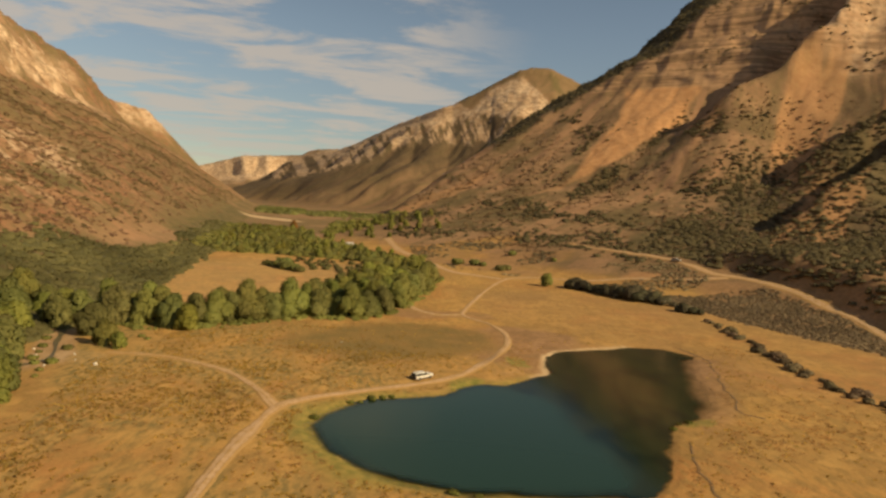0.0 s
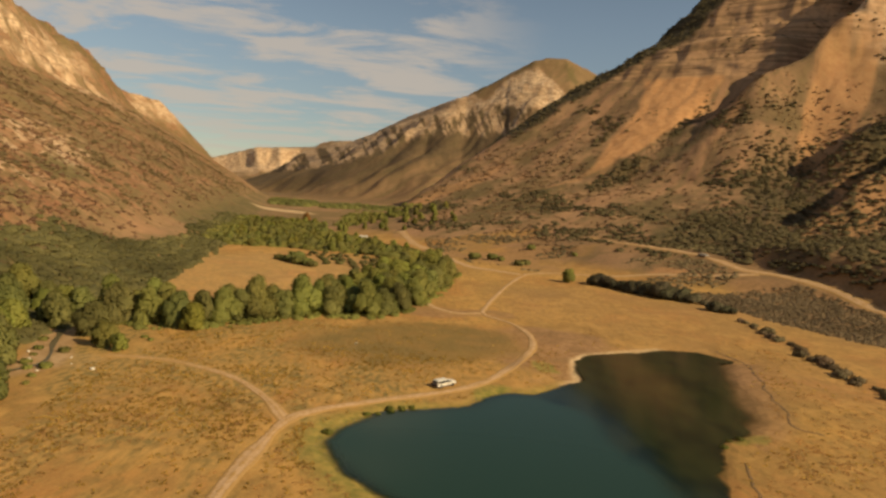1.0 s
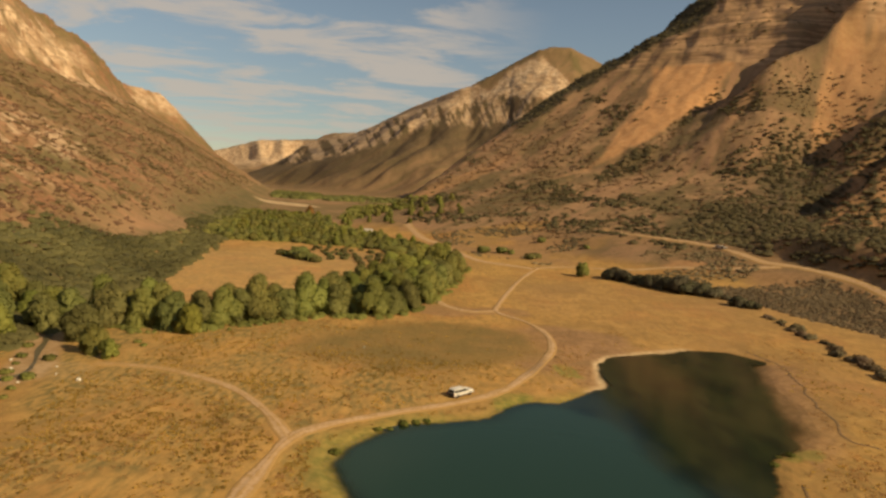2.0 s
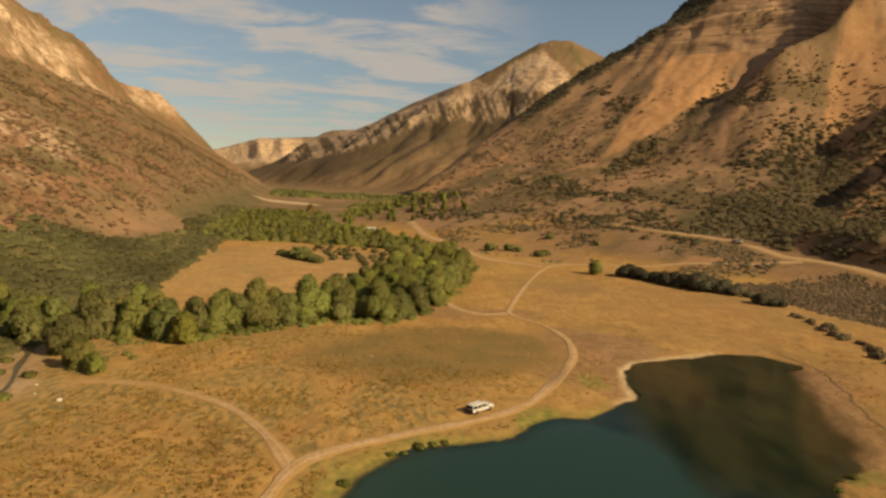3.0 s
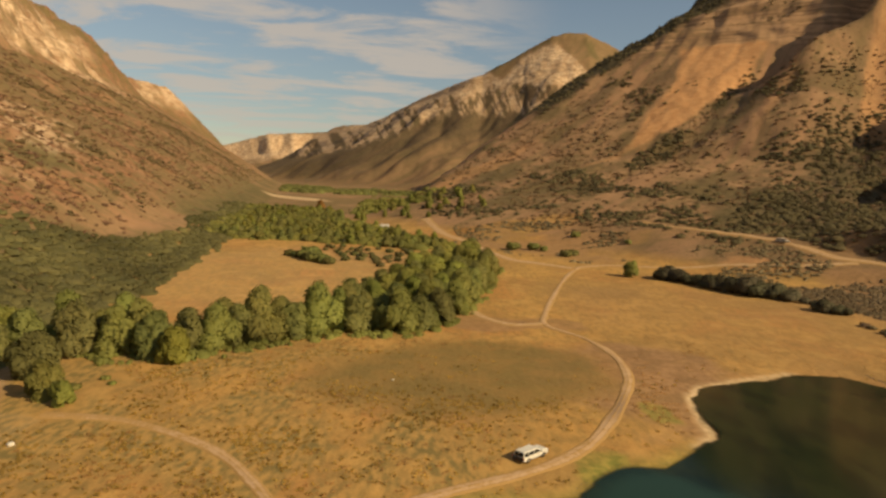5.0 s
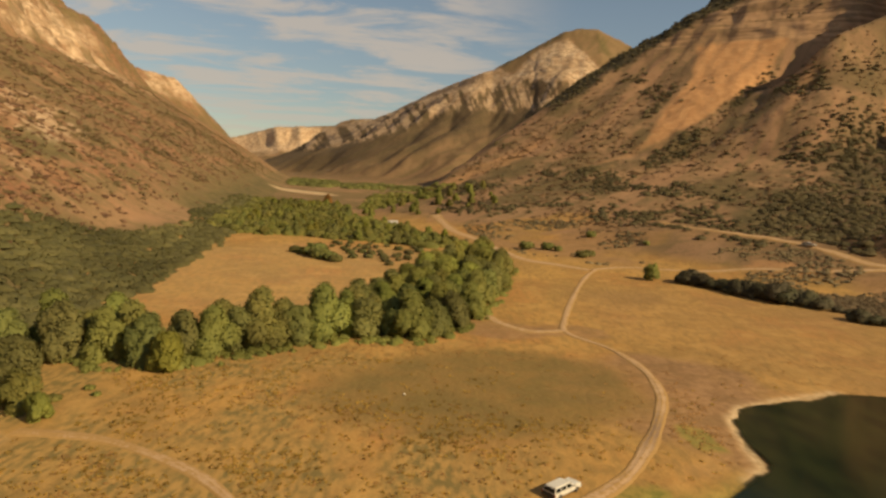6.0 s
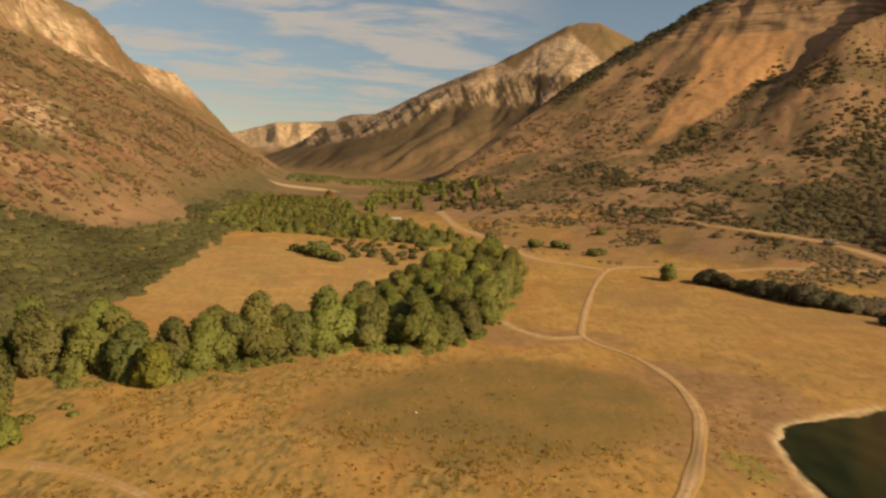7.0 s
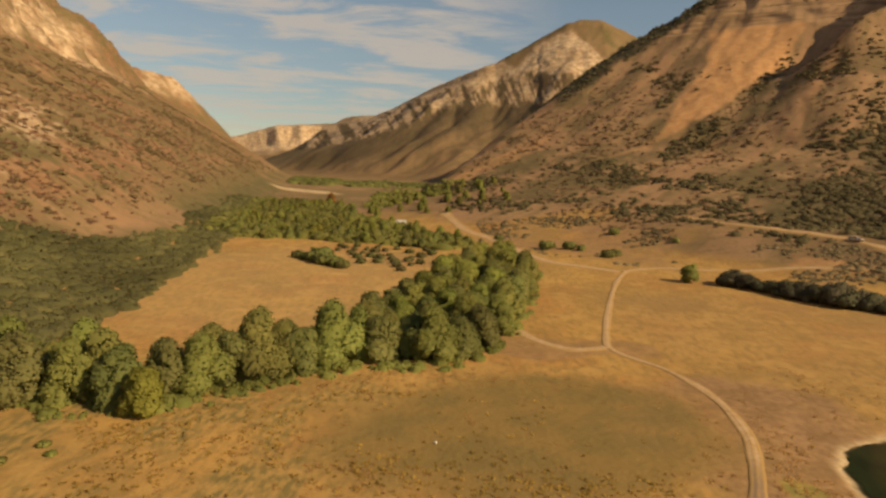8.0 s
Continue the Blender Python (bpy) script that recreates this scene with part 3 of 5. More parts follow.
    shore = pond_distance(np.where(np.abs(x - 35) < 130, x, 1e4), np.where(np.abs(y - 130) < 130, y, 1e4))
    fresh = np.clip(0.8 * (1 - ramp(near_line(x, y, CREEK), 0.8, 2.6)) * ramp(patch + fbm(x, y, 5, 2, 39), -0.1, 0.3) + (1 - ramp(shore + 2.0 * wob + 2.5 * patch + 4.5 * ramp(x, 0, 14), 2.0, 7.5)) * (x < 33) * 0.8 + 0.7 * blob(x, y, 18, 131, 5, 3, 40, 0.5, 48) + 0.9 * blob(x, y, 30.5, 149.5, 3.0, 4.5, 10, 0.4, 33) + 0.8 * blob(x, y, 57, 114, 4, 2.5, 20), 0, 1)
    lush = np.clip(lush, 0, 1)
    weedy = np.clip((1 - ramp(x - np.interp(y, [60, 120, 150, 200], [30, 10, 2, -10]), -8, 8)) * (1 - ramp(y, 170, 200)) * 0.85 + 0.2, 0, 1)
    east_flat = ramp(d, 255, 275) * (1 - ramp(d, 330, 350)) * (x > -10) * ramp(patch, -0.25, 0.2)
    bare = np.clip(east_flat * 0.75 + (1 - 0.9 * lush) * 0.85 * blob(x, y, 36, 158, 24, 30, 15, 0.5, 41) + 0.6 * blob(x, y, 23, 206, 9, 6, 0, 0.5, 42) + 0.7 * blob(x, y, 8, 203, 12, 8, 0)
                   + 0.7 * ((shore < 7) & (shore > -9)) * (x > 56) * (y < 165) * (1 - ramp(np.abs(shore), 2, 7)), 0, 1)
    bare = np.clip(bare + 0.1 * ramp(y, 600, 700) * (high < 8), 0, 1)
    bare = np.clip(bare + 0.42 * ramp(x + 0.2 * (y - 180) + 8 * wob, 26, 58) * ramp(y, 120, 150) * (1 - ramp(y, 240, 275)) * meadow * (0.5 + 0.5 * ramp(patch, -0.3, 0.3)), 0, 1)
    bare = bare * (1 - 0.9 * fresh)
    creek = 1 - ramp(near_line(x, y, CREEK) + 1.6 * patch, 1.8, 4.0)
    spit = np.exp(-(shore / 0.9) ** 2) * ramp(near_line(x, y, [(35.3, 141), (37.2, 152), (40, 162), (50, 169), (60, 174)]), 6, 2)
    stubble = blob(x, y, -138, 632, 48, 15, -38, 0.2)
    sand = np.clip(0.14 * blob(x, y, -52, 262, 52, 62, -20, 0.3, 47) * meadow + 1.0 * stubble + 0.25 * creek + spit + 0.12 * blob(x, y, -58, 131, 8, 6, 20, 0.6, 46), 0, 1)
    bare = np.clip(bare + 0.8 * creek, 0, 1)
    rust = west_face * ramp(q, 14, 40) * (1 - rock) * (1 - 0.5 * scrub)
    sage = on_east * (1 - scree * 0.8) * (1 - ledge) * np.clip(0.95 * ramp(across + 22 * patch, -138, -100) * ramp(d + 10 * wob, 280, 300) * (1 - 0.7 * ramp(d - 0.6 * np.maximum(across + 100, 0), 470, 560)) + 0.65 * ramp(patch, -0.1, 0.25) * ramp(d, 310, 345) * (1 - 0.6 * ramp(d, 400, 480)), 0, 1)
    # shade beyond the ridge edge, painted into the ground as a dark band
    dark_slope = on_east * ramp(e + 8 * patch, -34, -22) * ramp(d, 540, 585)
    ledge = ledge * (1 - ramp(e + 8 * patch, -34, -22))
    scrub = np.clip(scrub + 0.4 * front_c * ramp(z - top_c, 0, 10) * ramp(u, 20, 80), 0, 1)
    # darker tone under the cliff band and between its pale fingers
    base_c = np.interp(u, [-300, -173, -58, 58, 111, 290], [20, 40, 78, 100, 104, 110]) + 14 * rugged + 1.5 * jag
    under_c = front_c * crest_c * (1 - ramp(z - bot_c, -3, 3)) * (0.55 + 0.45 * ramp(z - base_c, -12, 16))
    dark_slope = np.clip(dark_slope + 0.72 * under_c * (1 - band_c), 0, 1)
    scrub = scrub * (1 - 0.8 * front_c * (1 - ramp(z - top_c, -6, 0))) * (1 - 0.75 * on_east * ramp(d, 540, 610))
    sage = np.clip(sage + 0.75 * sage_field(x, y), 0, 1)
    meadow = meadow * (1 - sage_field(x, y))
    scree = np.clip(scree + 0.7 * blob(x, y, 106, 287, 15, 5, -35, 0.4, 37) + 0.5 * blob(x, y, 128, 268, 7, 4, -35, 0.4, 38), 0, 1)
    return dict(rust=rust, sage=sage, dark_slope=dark_slope, ledge=ledge, rock=rock, scree=scree, scrub=scrub, meadow=meadow, weedy=weedy, lush=lush, fresh=fresh, bare=bare, sand=sand)


build_ground()


# ---- helpers for things ----------------------------------------------------
def mesh_of(name, verts, faces, material=None, smooth=False):
    me = bpy.data.meshes.new(name)
    me.from_pydata([tuple(map(float, v)) for v in verts], [], [tuple(map(int, f)) for f in faces])
    if material:
        me.materials.append(material)
    if smooth:
        me.polygons.foreach_set("use_smooth", np.ones(len(me.polygons), bool))
    me.update()
    return me


def gz(x, y):
    return float(ground(np.array([x], float), np.array([y], float))[0])


def smooth_line(pts, step=1.5):
    """Points at even steps on a soft curve through pts."""
    p = np.array(pts, float)
    p = np.vstack([2 * p[0] - p[1], p, 2 * p[-1] - p[-2]])
    out = []
    for a, b, c, d in zip(p, p[1:], p[2:], p[3:]):
        m = max(2, int(np.linalg.norm(c - b) / step))
        for t in np.arange(m) / m:
            out.append(0.5 * (2 * b + (c - a) * t + (2 * a - 5 * b + 4 * c - d) * t * t + (3 * b - a - 3 * c + d) * t ** 3))
    out.append(p[-2])
    return np.array(out)


# ---- water -----------------------------------------------------------------
def water_material():
    m, n, l, b = shader("pond_water")
    a = n.new("ShaderNodeAttribute")
    a.attribute_name = "reflect_shallow"
    geo = n.new("ShaderNodeNewGeometry")
    t = n.new("ShaderNodeTexNoise")
    t.inputs["Scale"].default_value, t.inputs["Detail"].default_value = 0.14, 9
    mp = n.new("ShaderNodeMapping")
    mp.inputs["Rotation"].default_value[2] = radians(25)
    mp.inputs["Scale"].default_value = (1.6, 0.7, 1)
    l.new(geo.outputs["Position"], mp.inputs[0]), l.new(mp.outputs[0], t.inputs["Vector"])
    rng = n.new("ShaderNodeMapRange")
    rng.inputs["From Min"].default_value, rng.inputs["From Max"].default_value = 0.42, 0.62
    l.new(t.outputs["Fac"], rng.inputs["Value"])
    # olive tone for the hill's painted reflection and for the weedy shore shallows
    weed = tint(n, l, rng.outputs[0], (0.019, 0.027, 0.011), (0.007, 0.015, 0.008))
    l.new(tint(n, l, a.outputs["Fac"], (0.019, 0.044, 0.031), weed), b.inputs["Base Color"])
    b.inputs["Roughness"].default_value, b.inputs["IOR"].default_value, b.inputs["Specular IOR Level"].default_value = 0.1, 1.33, 0.18
    clear = n.new("ShaderNodeAttribute")
    clear.attribute_name = "clear"
    thick = n.new("ShaderNodeMapRange")
    thick.interpolation_type = "SMOOTHSTEP"
    thick.inputs["To Min"].default_value, thick.inputs["To Max"].default_value = 1.0, 0.12
    l.new(clear.outputs["Fac"], thick.inputs["Value"]), l.new(thick.outputs[0], b.inputs["Alpha"])
    rip = n.new("ShaderNodeTexNoise")
    rip.inputs["Scale"].default_value, rip.inputs["Detail"].default_value = 1.6, 3
    l.new(geo.outputs["Position"], rip.inputs["Vector"])
    bp = n.new("ShaderNodeBump")
    bp.inputs["Strength"].default_value, bp.inputs["Distance"].default_value = 0.12, 0.03
    l.new(rip.outputs["Fac"], bp.inputs["Height"]), l.new(bp.outputs[0], b.inputs["Normal"])
    return m


def build_pond():
    xs, ys = np.arange(-16, 92, 1.0), np.arange(72, 188, 1.0)
    X, Y = np.meshgrid(xs, ys)
    near = pond_distance(X, Y) < 5
    keep = np.full(X.shape, -1)
    keep[near] = np.arange(near.sum())
    faces = []
    for i in range(len(ys) - 1):
        for j in range(len(xs) - 1):
            q = (keep[i, j], keep[i, j + 1], keep[i + 1, j + 1], keep[i + 1, j])
            if min(q) >= 0:
                faces.append(q)
    x, y = X[near], Y[near]
    me = mesh_of("pond", np.stack([x, y, np.zeros(len(x))], -1), faces, water_material(), True)
    # x beyond which the hill's reflection is painted into the water colour
    bound = np.interp(y, [80, 89, 98, 106, 118, 126, 140], [36, 36.5, 37, 36, 33.5, 30, 22])
    edge = x - bound + 3.5 * fbm(x, y, 12, 3, 131)
    # painted reflection past that line, plus shallows along the shore
    reflect_shallow = np.clip(ramp(edge, -1.8, 2.6) + (1 - ramp(-pond_distance(x, y), 0.5, 4.0)) * 0.8, 0, 1)
    at = me.attributes.new("reflect_shallow", "FLOAT", "POINT")
    at.data.foreach_set("value", reflect_shallow.astype(np.float32))
    rim = -pond_distance(x, y) + 1.8 * fbm(x, y, 9, 3, 133)
    bound = np.where((x > 58) & (y < 166), 4.5, np.where((x < 36) & (y < 116), 2.6, 0.7))
    ac = me.attributes.new("clear", "FLOAT", "POINT")
    ac.data.foreach_set("value", (1 - ramp(rim, 0.0, bound)).astype(np.float32))
    return tagged(new("pond", me), "still dark teal pond with a painted olive hill reflection and weedy shallows", "pond", kind="structure")


build_pond()


# ---- roads -----------------------------------------------------------------
def road_material():
    m, n, l, b = shader("road_dirt")
    geo = n.new("ShaderNodeNewGeometry")
    a = n.new("ShaderNodeAttribute")
    a.attribute_name = "rut"
    t = n.new("ShaderNodeTexNoise")
    t.inputs["Scale"].default_value, t.inputs["Detail"].default_value = 0.7, 5
    l.new(geo.outputs["Position"], t.inputs["Vector"])
    fine = n.new("ShaderNodeTexNoise")
    fine.inputs["Scale"].default_value, fine.inputs["Detail"].default_value = 2.6, 4
    wide = n.new("ShaderNodeTexNoise")
    wide.inputs["Scale"].default_value = 0.13
    l.new(geo.outputs["Position"], fine.inputs["Vector"]), l.new(geo.outputs["Position"], wide.inputs["Vector"])
    dirt = tint(n, l, fine.outputs["Fac"], (0.44, 0.27, 0.145), (0.62, 0.42, 0.245))
    dirt = tint(n, l, wide.outputs["Fac"], dirt, (0.47, 0.29, 0.155))
    damp = n.new("ShaderNodeAttribute")
    damp.attribute_name = "damp"
    dirt = tint(n, l, damp.outputs["Fac"], dirt, (0.20, 0.125, 0.075))
    worn = n.new("ShaderNodeMath")
    worn.operation = "MULTIPLY_ADD"
    l.new(t.outputs["Fac"], worn.inputs[0])
    worn.inputs[1].default_value = 1.9
    l.new(a.outputs["Fac"], worn.inputs[2])
    crumb = n.new("ShaderNodeMath")
    crumb.operation = "MULTIPLY_ADD"
    l.new(fine.outputs["Fac"], crumb.inputs[0])
    crumb.inputs[1].default_value = 2.0
    l.new(worn.outputs[0], crumb.inputs[2])
    bare = n.new("ShaderNodeMapRange")
    bare.interpolation_type = "SMOOTHSTEP"
    bare.inputs["From Min"].default_value, bare.inputs["From Max"].default_value = 2.1, 3.0
    l.new(crumb.outputs[0], bare.inputs["Value"])
    grass = tint(n, l, fine.outputs["Fac"], (0.33, 0.19, 0.066), (0.47, 0.27, 0.09))
    l.new(tint(n, l, bare.outputs[0], grass, dirt), b.inputs["Base Color"])
    b.inputs["Roughness"].default_value = 0.95
    return m


ROAD_DIRT = road_material()


def build_road(name, pts, width, label, lift=0.05, fade=0.0):
    c = smooth_line(pts)
    along = np.gradient(c, axis=0)
    along /= np.linalg.norm(along, axis=1)[:, None] + 1e-9
    left = np.stack([-along[:, 1], along[:, 0]], -1)
    cuts = np.array([-1.15, -0.75, -0.5, -0.3, -0.1, 0.1, 0.3, 0.5, 0.75, 1.15])
    rut = np.array([-0.6, -0.1, 0.6, 1, 0.55, 0.55, 1, 0.6, -0.1, -0.6])
    dip = np.array([-0.3, -0.03, -0.03, -0.03, 0.03, 0.03, -0.03, -0.03, -0.02, -0.4])
    w = width * np.interp(c[:, 1], [60, 110, 190], [1.15, 1.0, 0.82]) * (1 + 0.5 * fbm(c[:, 0], c[:, 1], 8, 3, 141))
    verts, ruts = [], []
    for k, (p, n) in enumerate(zip(c, left)):
        for f, r, dz in zip(cuts, rut, dip):
            q = p + n * f * w[k]
            verts.append((q[0], q[1], dz + lift))
            ruts.append(r * (1 if not fade else min(1.0, 0.15 + (len(c) - k) / fade)))
    v = np.array(verts)
    v[:, 2] += ground(v[:, 0], v[:, 1])
    m = len(cuts)
    faces = [(i * m + j, i * m + j + 1, (i + 1) * m + j + 1, (i + 1) * m + j) for i in range(len(c) - 1) for j in range(m - 1)]
    me = mesh_of(name, v, [f[::-1] for f in faces], ROAD_DIRT, True)
    at = me.attributes.new("rut", "FLOAT", "POINT")
    at.data.foreach_set("value", np.array(ruts, np.float32))
    wet = me.attributes.new("damp", "FLOAT", "POINT")
    wet.data.foreach_set("value", (0.75 * ramp(10 - np.hypot(v[:, 0] - 25.5, v[:, 1] - 151), 0, 8)).astype(np.float32))
    return tagged(new(name, me), label, "dirt road", kind="structure")


build_road("road_main", ROAD_MAIN, 1.12, "pale rutted dirt road winding through the dry meadow", 0.14)
build_road("road_branch", ROAD_BRANCH, 1.12, "faint dirt track leading off to the creek", 0.12, 30.0)
build_road("road_bench", ROAD_BENCH, 2.5, "pale graded dirt road along the foot of the slope", 0.25, 18.0)
build_road("road_far", TRACK_FAR, 3.0, "dirt track running up the valley", 0.2)
build_road("road_side", TRACK_UP, 1.8, "short dirt spur off the valley road", 0.15)
build_road("road_west", TRACK_WEST, 1.8, "worn dirt patch leading to the trees", 0.12)


# ---- ditches ---------------------------------------------------------------
MUD = plain("ditch_mud", (0.15, 0.092, 0.045), 0.9, 0, 0.3, 2.0)
for pts in (DITCH, DITCH_NEAR):
    c = smooth_line(pts, 1.0)
    c = c + np.stack([0.8 * fbm(c[:, 0], c[:, 1], 4, 2, 151), 0.5 * fbm(c[:, 1], c[:, 0], 4, 2, 152)], -1)
    along = np.gradient(c, axis=0)
    along /= np.linalg.norm(along, axis=1)[:, None] + 1e-9
    left = np.stack([-along[:, 1], along[:, 0]], -1)
    rows = [c + left * f for f in (-0.3, -0.14, 0.0, 0.14, 0.3)]
    dz = (-0.12, 0.06, -0.02, 0.06, -0.12)
    v = np.vstack([np.column_stack([r, ground(r[:, 0], r[:, 1]) + z]) for r, z in zip(rows, dz)])
    m = len(c)
    f = [(k * m + i, k * m + i + 1, (k + 1) * m + i + 1, (k + 1) * m + i) for k in range(4) for i in range(m - 1)]
    tagged(new("ditch", mesh_of("ditch", v, f, MUD, True)), "narrow dark muddy ditch winding across dry grass", "ditch", kind="structure")


# ---- creek -----------------------------------------------------------------
CREEK_WATER = plain("creek_water", (0.12, 0.095, 0.052), 0.35, 0, 0.3, 3.0)
CREEK_WATER.node_tree.nodes["Principled BSDF"].inputs["Specular IOR Level"].default_value = 0.1
c = smooth_line(CREEK, 1.2)
along = np.gradient(c, axis=0)
along /= np.linalg.norm(along, axis=1)[:, None] + 1e-9
left = np.stack([-along[:, 1], along[:, 0]], -1)
wide = 0.42 * (1 + 0.9 * fbm(c[:, 0], c[:, 1], 8, 2, 161))[:, None]
rows = [c - left * wide, c, c + left * wide]
level = np.minimum.reduce([ground(r[:, 0], r[:, 1]) for r in rows]) + 0.1
v = np.vstack([np.column_stack([r, level]) for r in rows])
m = len(c)
f = [(k * m + i, k * m + i + 1, (k + 1) * m + i + 1, (k + 1) * m + i) for k in range(2) for i in range(m - 1)]
tagged(new("creek", mesh_of("creek", v, f, CREEK_WATER, True)), "narrow shallow creek between pale gravel banks", "creek", kind="structure")



# ---- plants ----------------------------------------------------------------
def foliage(name, dark, light, through_light=0.25, patch=14.0):
    m, n, l, b = shader(name)
    geo, info = n.new("ShaderNodeNewGeometry"), n.new("ShaderNodeObjectInfo")
    t = n.new("ShaderNodeTexNoise")
    t.inputs["Scale"].default_value = 1.0 / patch
    l.new(geo.outputs["Position"], t.inputs["Vector"])
    leaf = tint(n, l, geo.outputs["Random Per Island"], dark, light)
    hue = n.new("ShaderNodeHueSaturation")
    r = n.new("ShaderNodeMapRange")
    r.inputs["To Min"].default_value, r.inputs["To Max"].default_value = 0.475, 0.515
    l.new(info.outputs["Random"], r.inputs["Value"]), l.new(r.outputs[0], hue.inputs["Hue"])
    v = n.new("ShaderNodeMapRange")
    v.inputs["From Min"].default_value, v.inputs["From Max"].default_value = 0.3, 0.7
    v.inputs["To Min"].default_value, v.inputs["To Max"].default_value = 0.72, 1.3
    l.new(t.outputs["Fac"], v.inputs["Value"]), l.new(v.outputs[0], hue.inputs["Value"])
    l.new(leaf, hue.inputs["Color"])
    l.new(hue.outputs[0], b.inputs["Base Color"])
    b.inputs["Roughness"].default_value, b.inputs["Specular IOR Level"].default_value = 0.7, 0.15
    tr = n.new("ShaderNodeBsdfTranslucent")
    l.new(hue.outputs[0], tr.inputs["Color"])
    mix = n.new("ShaderNodeMixShader")
    mix.inputs[0].default_value = through_light
    l.new(b.outputs[0], mix.inputs[1]), l.new(tr.outputs[0], mix.inputs[2])
    l.new(mix.outputs[0], n["Material Output"].inputs["Surface"])
    return m


BARK = plain("bark", (0.12, 0.09, 0.06), 0.9, 0, 0.35, 0.6, 0.02)
LEAF_GREEN = foliage("leaf_green", (0.225, 0.232, 0.064), (0.325, 0.312, 0.088), 0.45)
LEAF_DARK = foliage("leaf_dark", (0.195, 0.198, 0.064), (0.275, 0.265, 0.083), 0.4)
LEAF_BRIGHT = foliage("leaf_bright", (0.255, 0.262, 0.066), (0.37, 0.352, 0.09), 0.45)
LEAF_GOLD = foliage("leaf_gold", (0.215, 0.205, 0.042), (0.30, 0.275, 0.056), 0.4)
LEAF_GROVE = foliage("leaf_grove", (0.20, 0.205, 0.054), (0.305, 0.285, 0.074), 0.4, 30)
LEAF_RED = foliage("leaf_red", (0.20, 0.085, 0.03), (0.30, 0.13, 0.04))
LEAF_OAK = foliage("leaf_oak", (0.135, 0.13, 0.05), (0.21, 0.19, 0.07), 0.35, 26)
LEAF_SAGE = foliage("leaf_sage", (0.15, 0.114, 0.062), (0.225, 0.168, 0.092), 0.25, 20)
LEAF_SLOPE = foliage("leaf_slope", (0.165, 0.13, 0.056), (0.26, 0.188, 0.086), 0.3, 26)
LEAF_GREY = foliage("leaf_grey", (0.185, 0.145, 0.075), (0.27, 0.205, 0.11), 0.25, 20)
LEAF_HILL = foliage("leaf_hill", (0.115, 0.094, 0.047), (0.165, 0.127, 0.062), 0.3, 30)
LEAF_WILLOW = foliage("leaf_willow", (0.09, 0.083, 0.048), (0.165, 0.145, 0.08), 0.35, 12)
STRAW = foliage("straw", (0.38, 0.235, 0.08), (0.48, 0.30, 0.10), 0.4, 9)
LEAF_RUST = foliage("dry_brush", (0.17, 0.098, 0.054), (0.30, 0.175, 0.096), 0.3, 14)
LEAF_BROWN = foliage("brown_brush", (0.15, 0.098, 0.05), (0.27, 0.165, 0.082), 0.3, 18)
LEAF_WEED = foliage("weed", (0.45, 0.272, 0.088), (0.62, 0.365, 0.118), 0.6, 8)
REED = foliage("reed_green", (0.09, 0.10, 0.02), (0.22, 0.21, 0.05), 0.3, 5)


def fast_mesh(name, verts, quads, material, normals=None):
    me = bpy.data.meshes.new(name)
    me.vertices.add(len(verts))
    me.vertices.foreach_set("co", np.ascontiguousarray(verts, dtype=np.float32).ravel())
    me.loops.add(quads.size)
    me.loops.foreach_set("vertex_index", np.ascontiguousarray(quads, dtype=np.int32).ravel())
    me.polygons.add(len(quads))
    me.polygons.foreach_set("loop_start", (np.arange(len(quads)) * quads.shape[1]).astype(np.int32))
    me.update(calc_edges=True)
    me.materials.append(material)
    if normals is not None:
        me.polygons.foreach_set("use_smooth", np.ones(len(quads), bool))
        me.normals_split_custom_set_from_vertices(normals.tolist())
    return me


def rounded(rng, way, lift=0.35, stray=0.22):
    """Soft normals that follow the crown instead of each spray."""
    n = way + np.array([0, 0, lift]) + rng.normal(0, stray, way.shape)
    return n / (np.linalg.norm(n, axis=1)[:, None] + 1e-9)


def mounds(rng, centre, radii, lift=0.35, bottom=0, sides=7, rings=3, rough=0.16):
    """Uneven rounded leaf masses, one at each centre, from the bottom angle up."""
    m = len(centre)
    up = np.radians(np.linspace(bottom, 82, rings + 1))[None, :, None]
    turn = (2 * np.pi * np.arange(sides) / sides)[None, None, :] + rng.uniform(0, 6, (m, 1, 1))
    way = np.stack([np.cos(up) * np.cos(turn), np.cos(up) * np.sin(turn), np.sin(up) + 0 * turn], -1)
    size = 1 + rng.normal(0, rough, way.shape[:3])
    pos = centre[:, None, None, :] + way * size[..., None] * radii[:, None, None, :]
    r, s = np.meshgrid(np.arange(rings), np.arange(sides), indexing="ij")
    t = (s + 1) % sides
    quad = np.stack([r * sides + s, r * sides + t, (r + 1) * sides + t, (r + 1) * sides + s], -1).reshape(-1, 4)
    quads = (quad[None] + (np.arange(m) * (rings + 1) * sides)[:, None, None]).reshape(-1, 4)
    return pos.reshape(-1, 3), quads, rounded(rng, way.reshape(-1, 3), lift, 0.12)


def merged(a, b):
    return np.vstack([a[0], b[0]]), np.vstack([a[1], b[1] + len(a[0])]), np.vstack([a[2], b[2]])


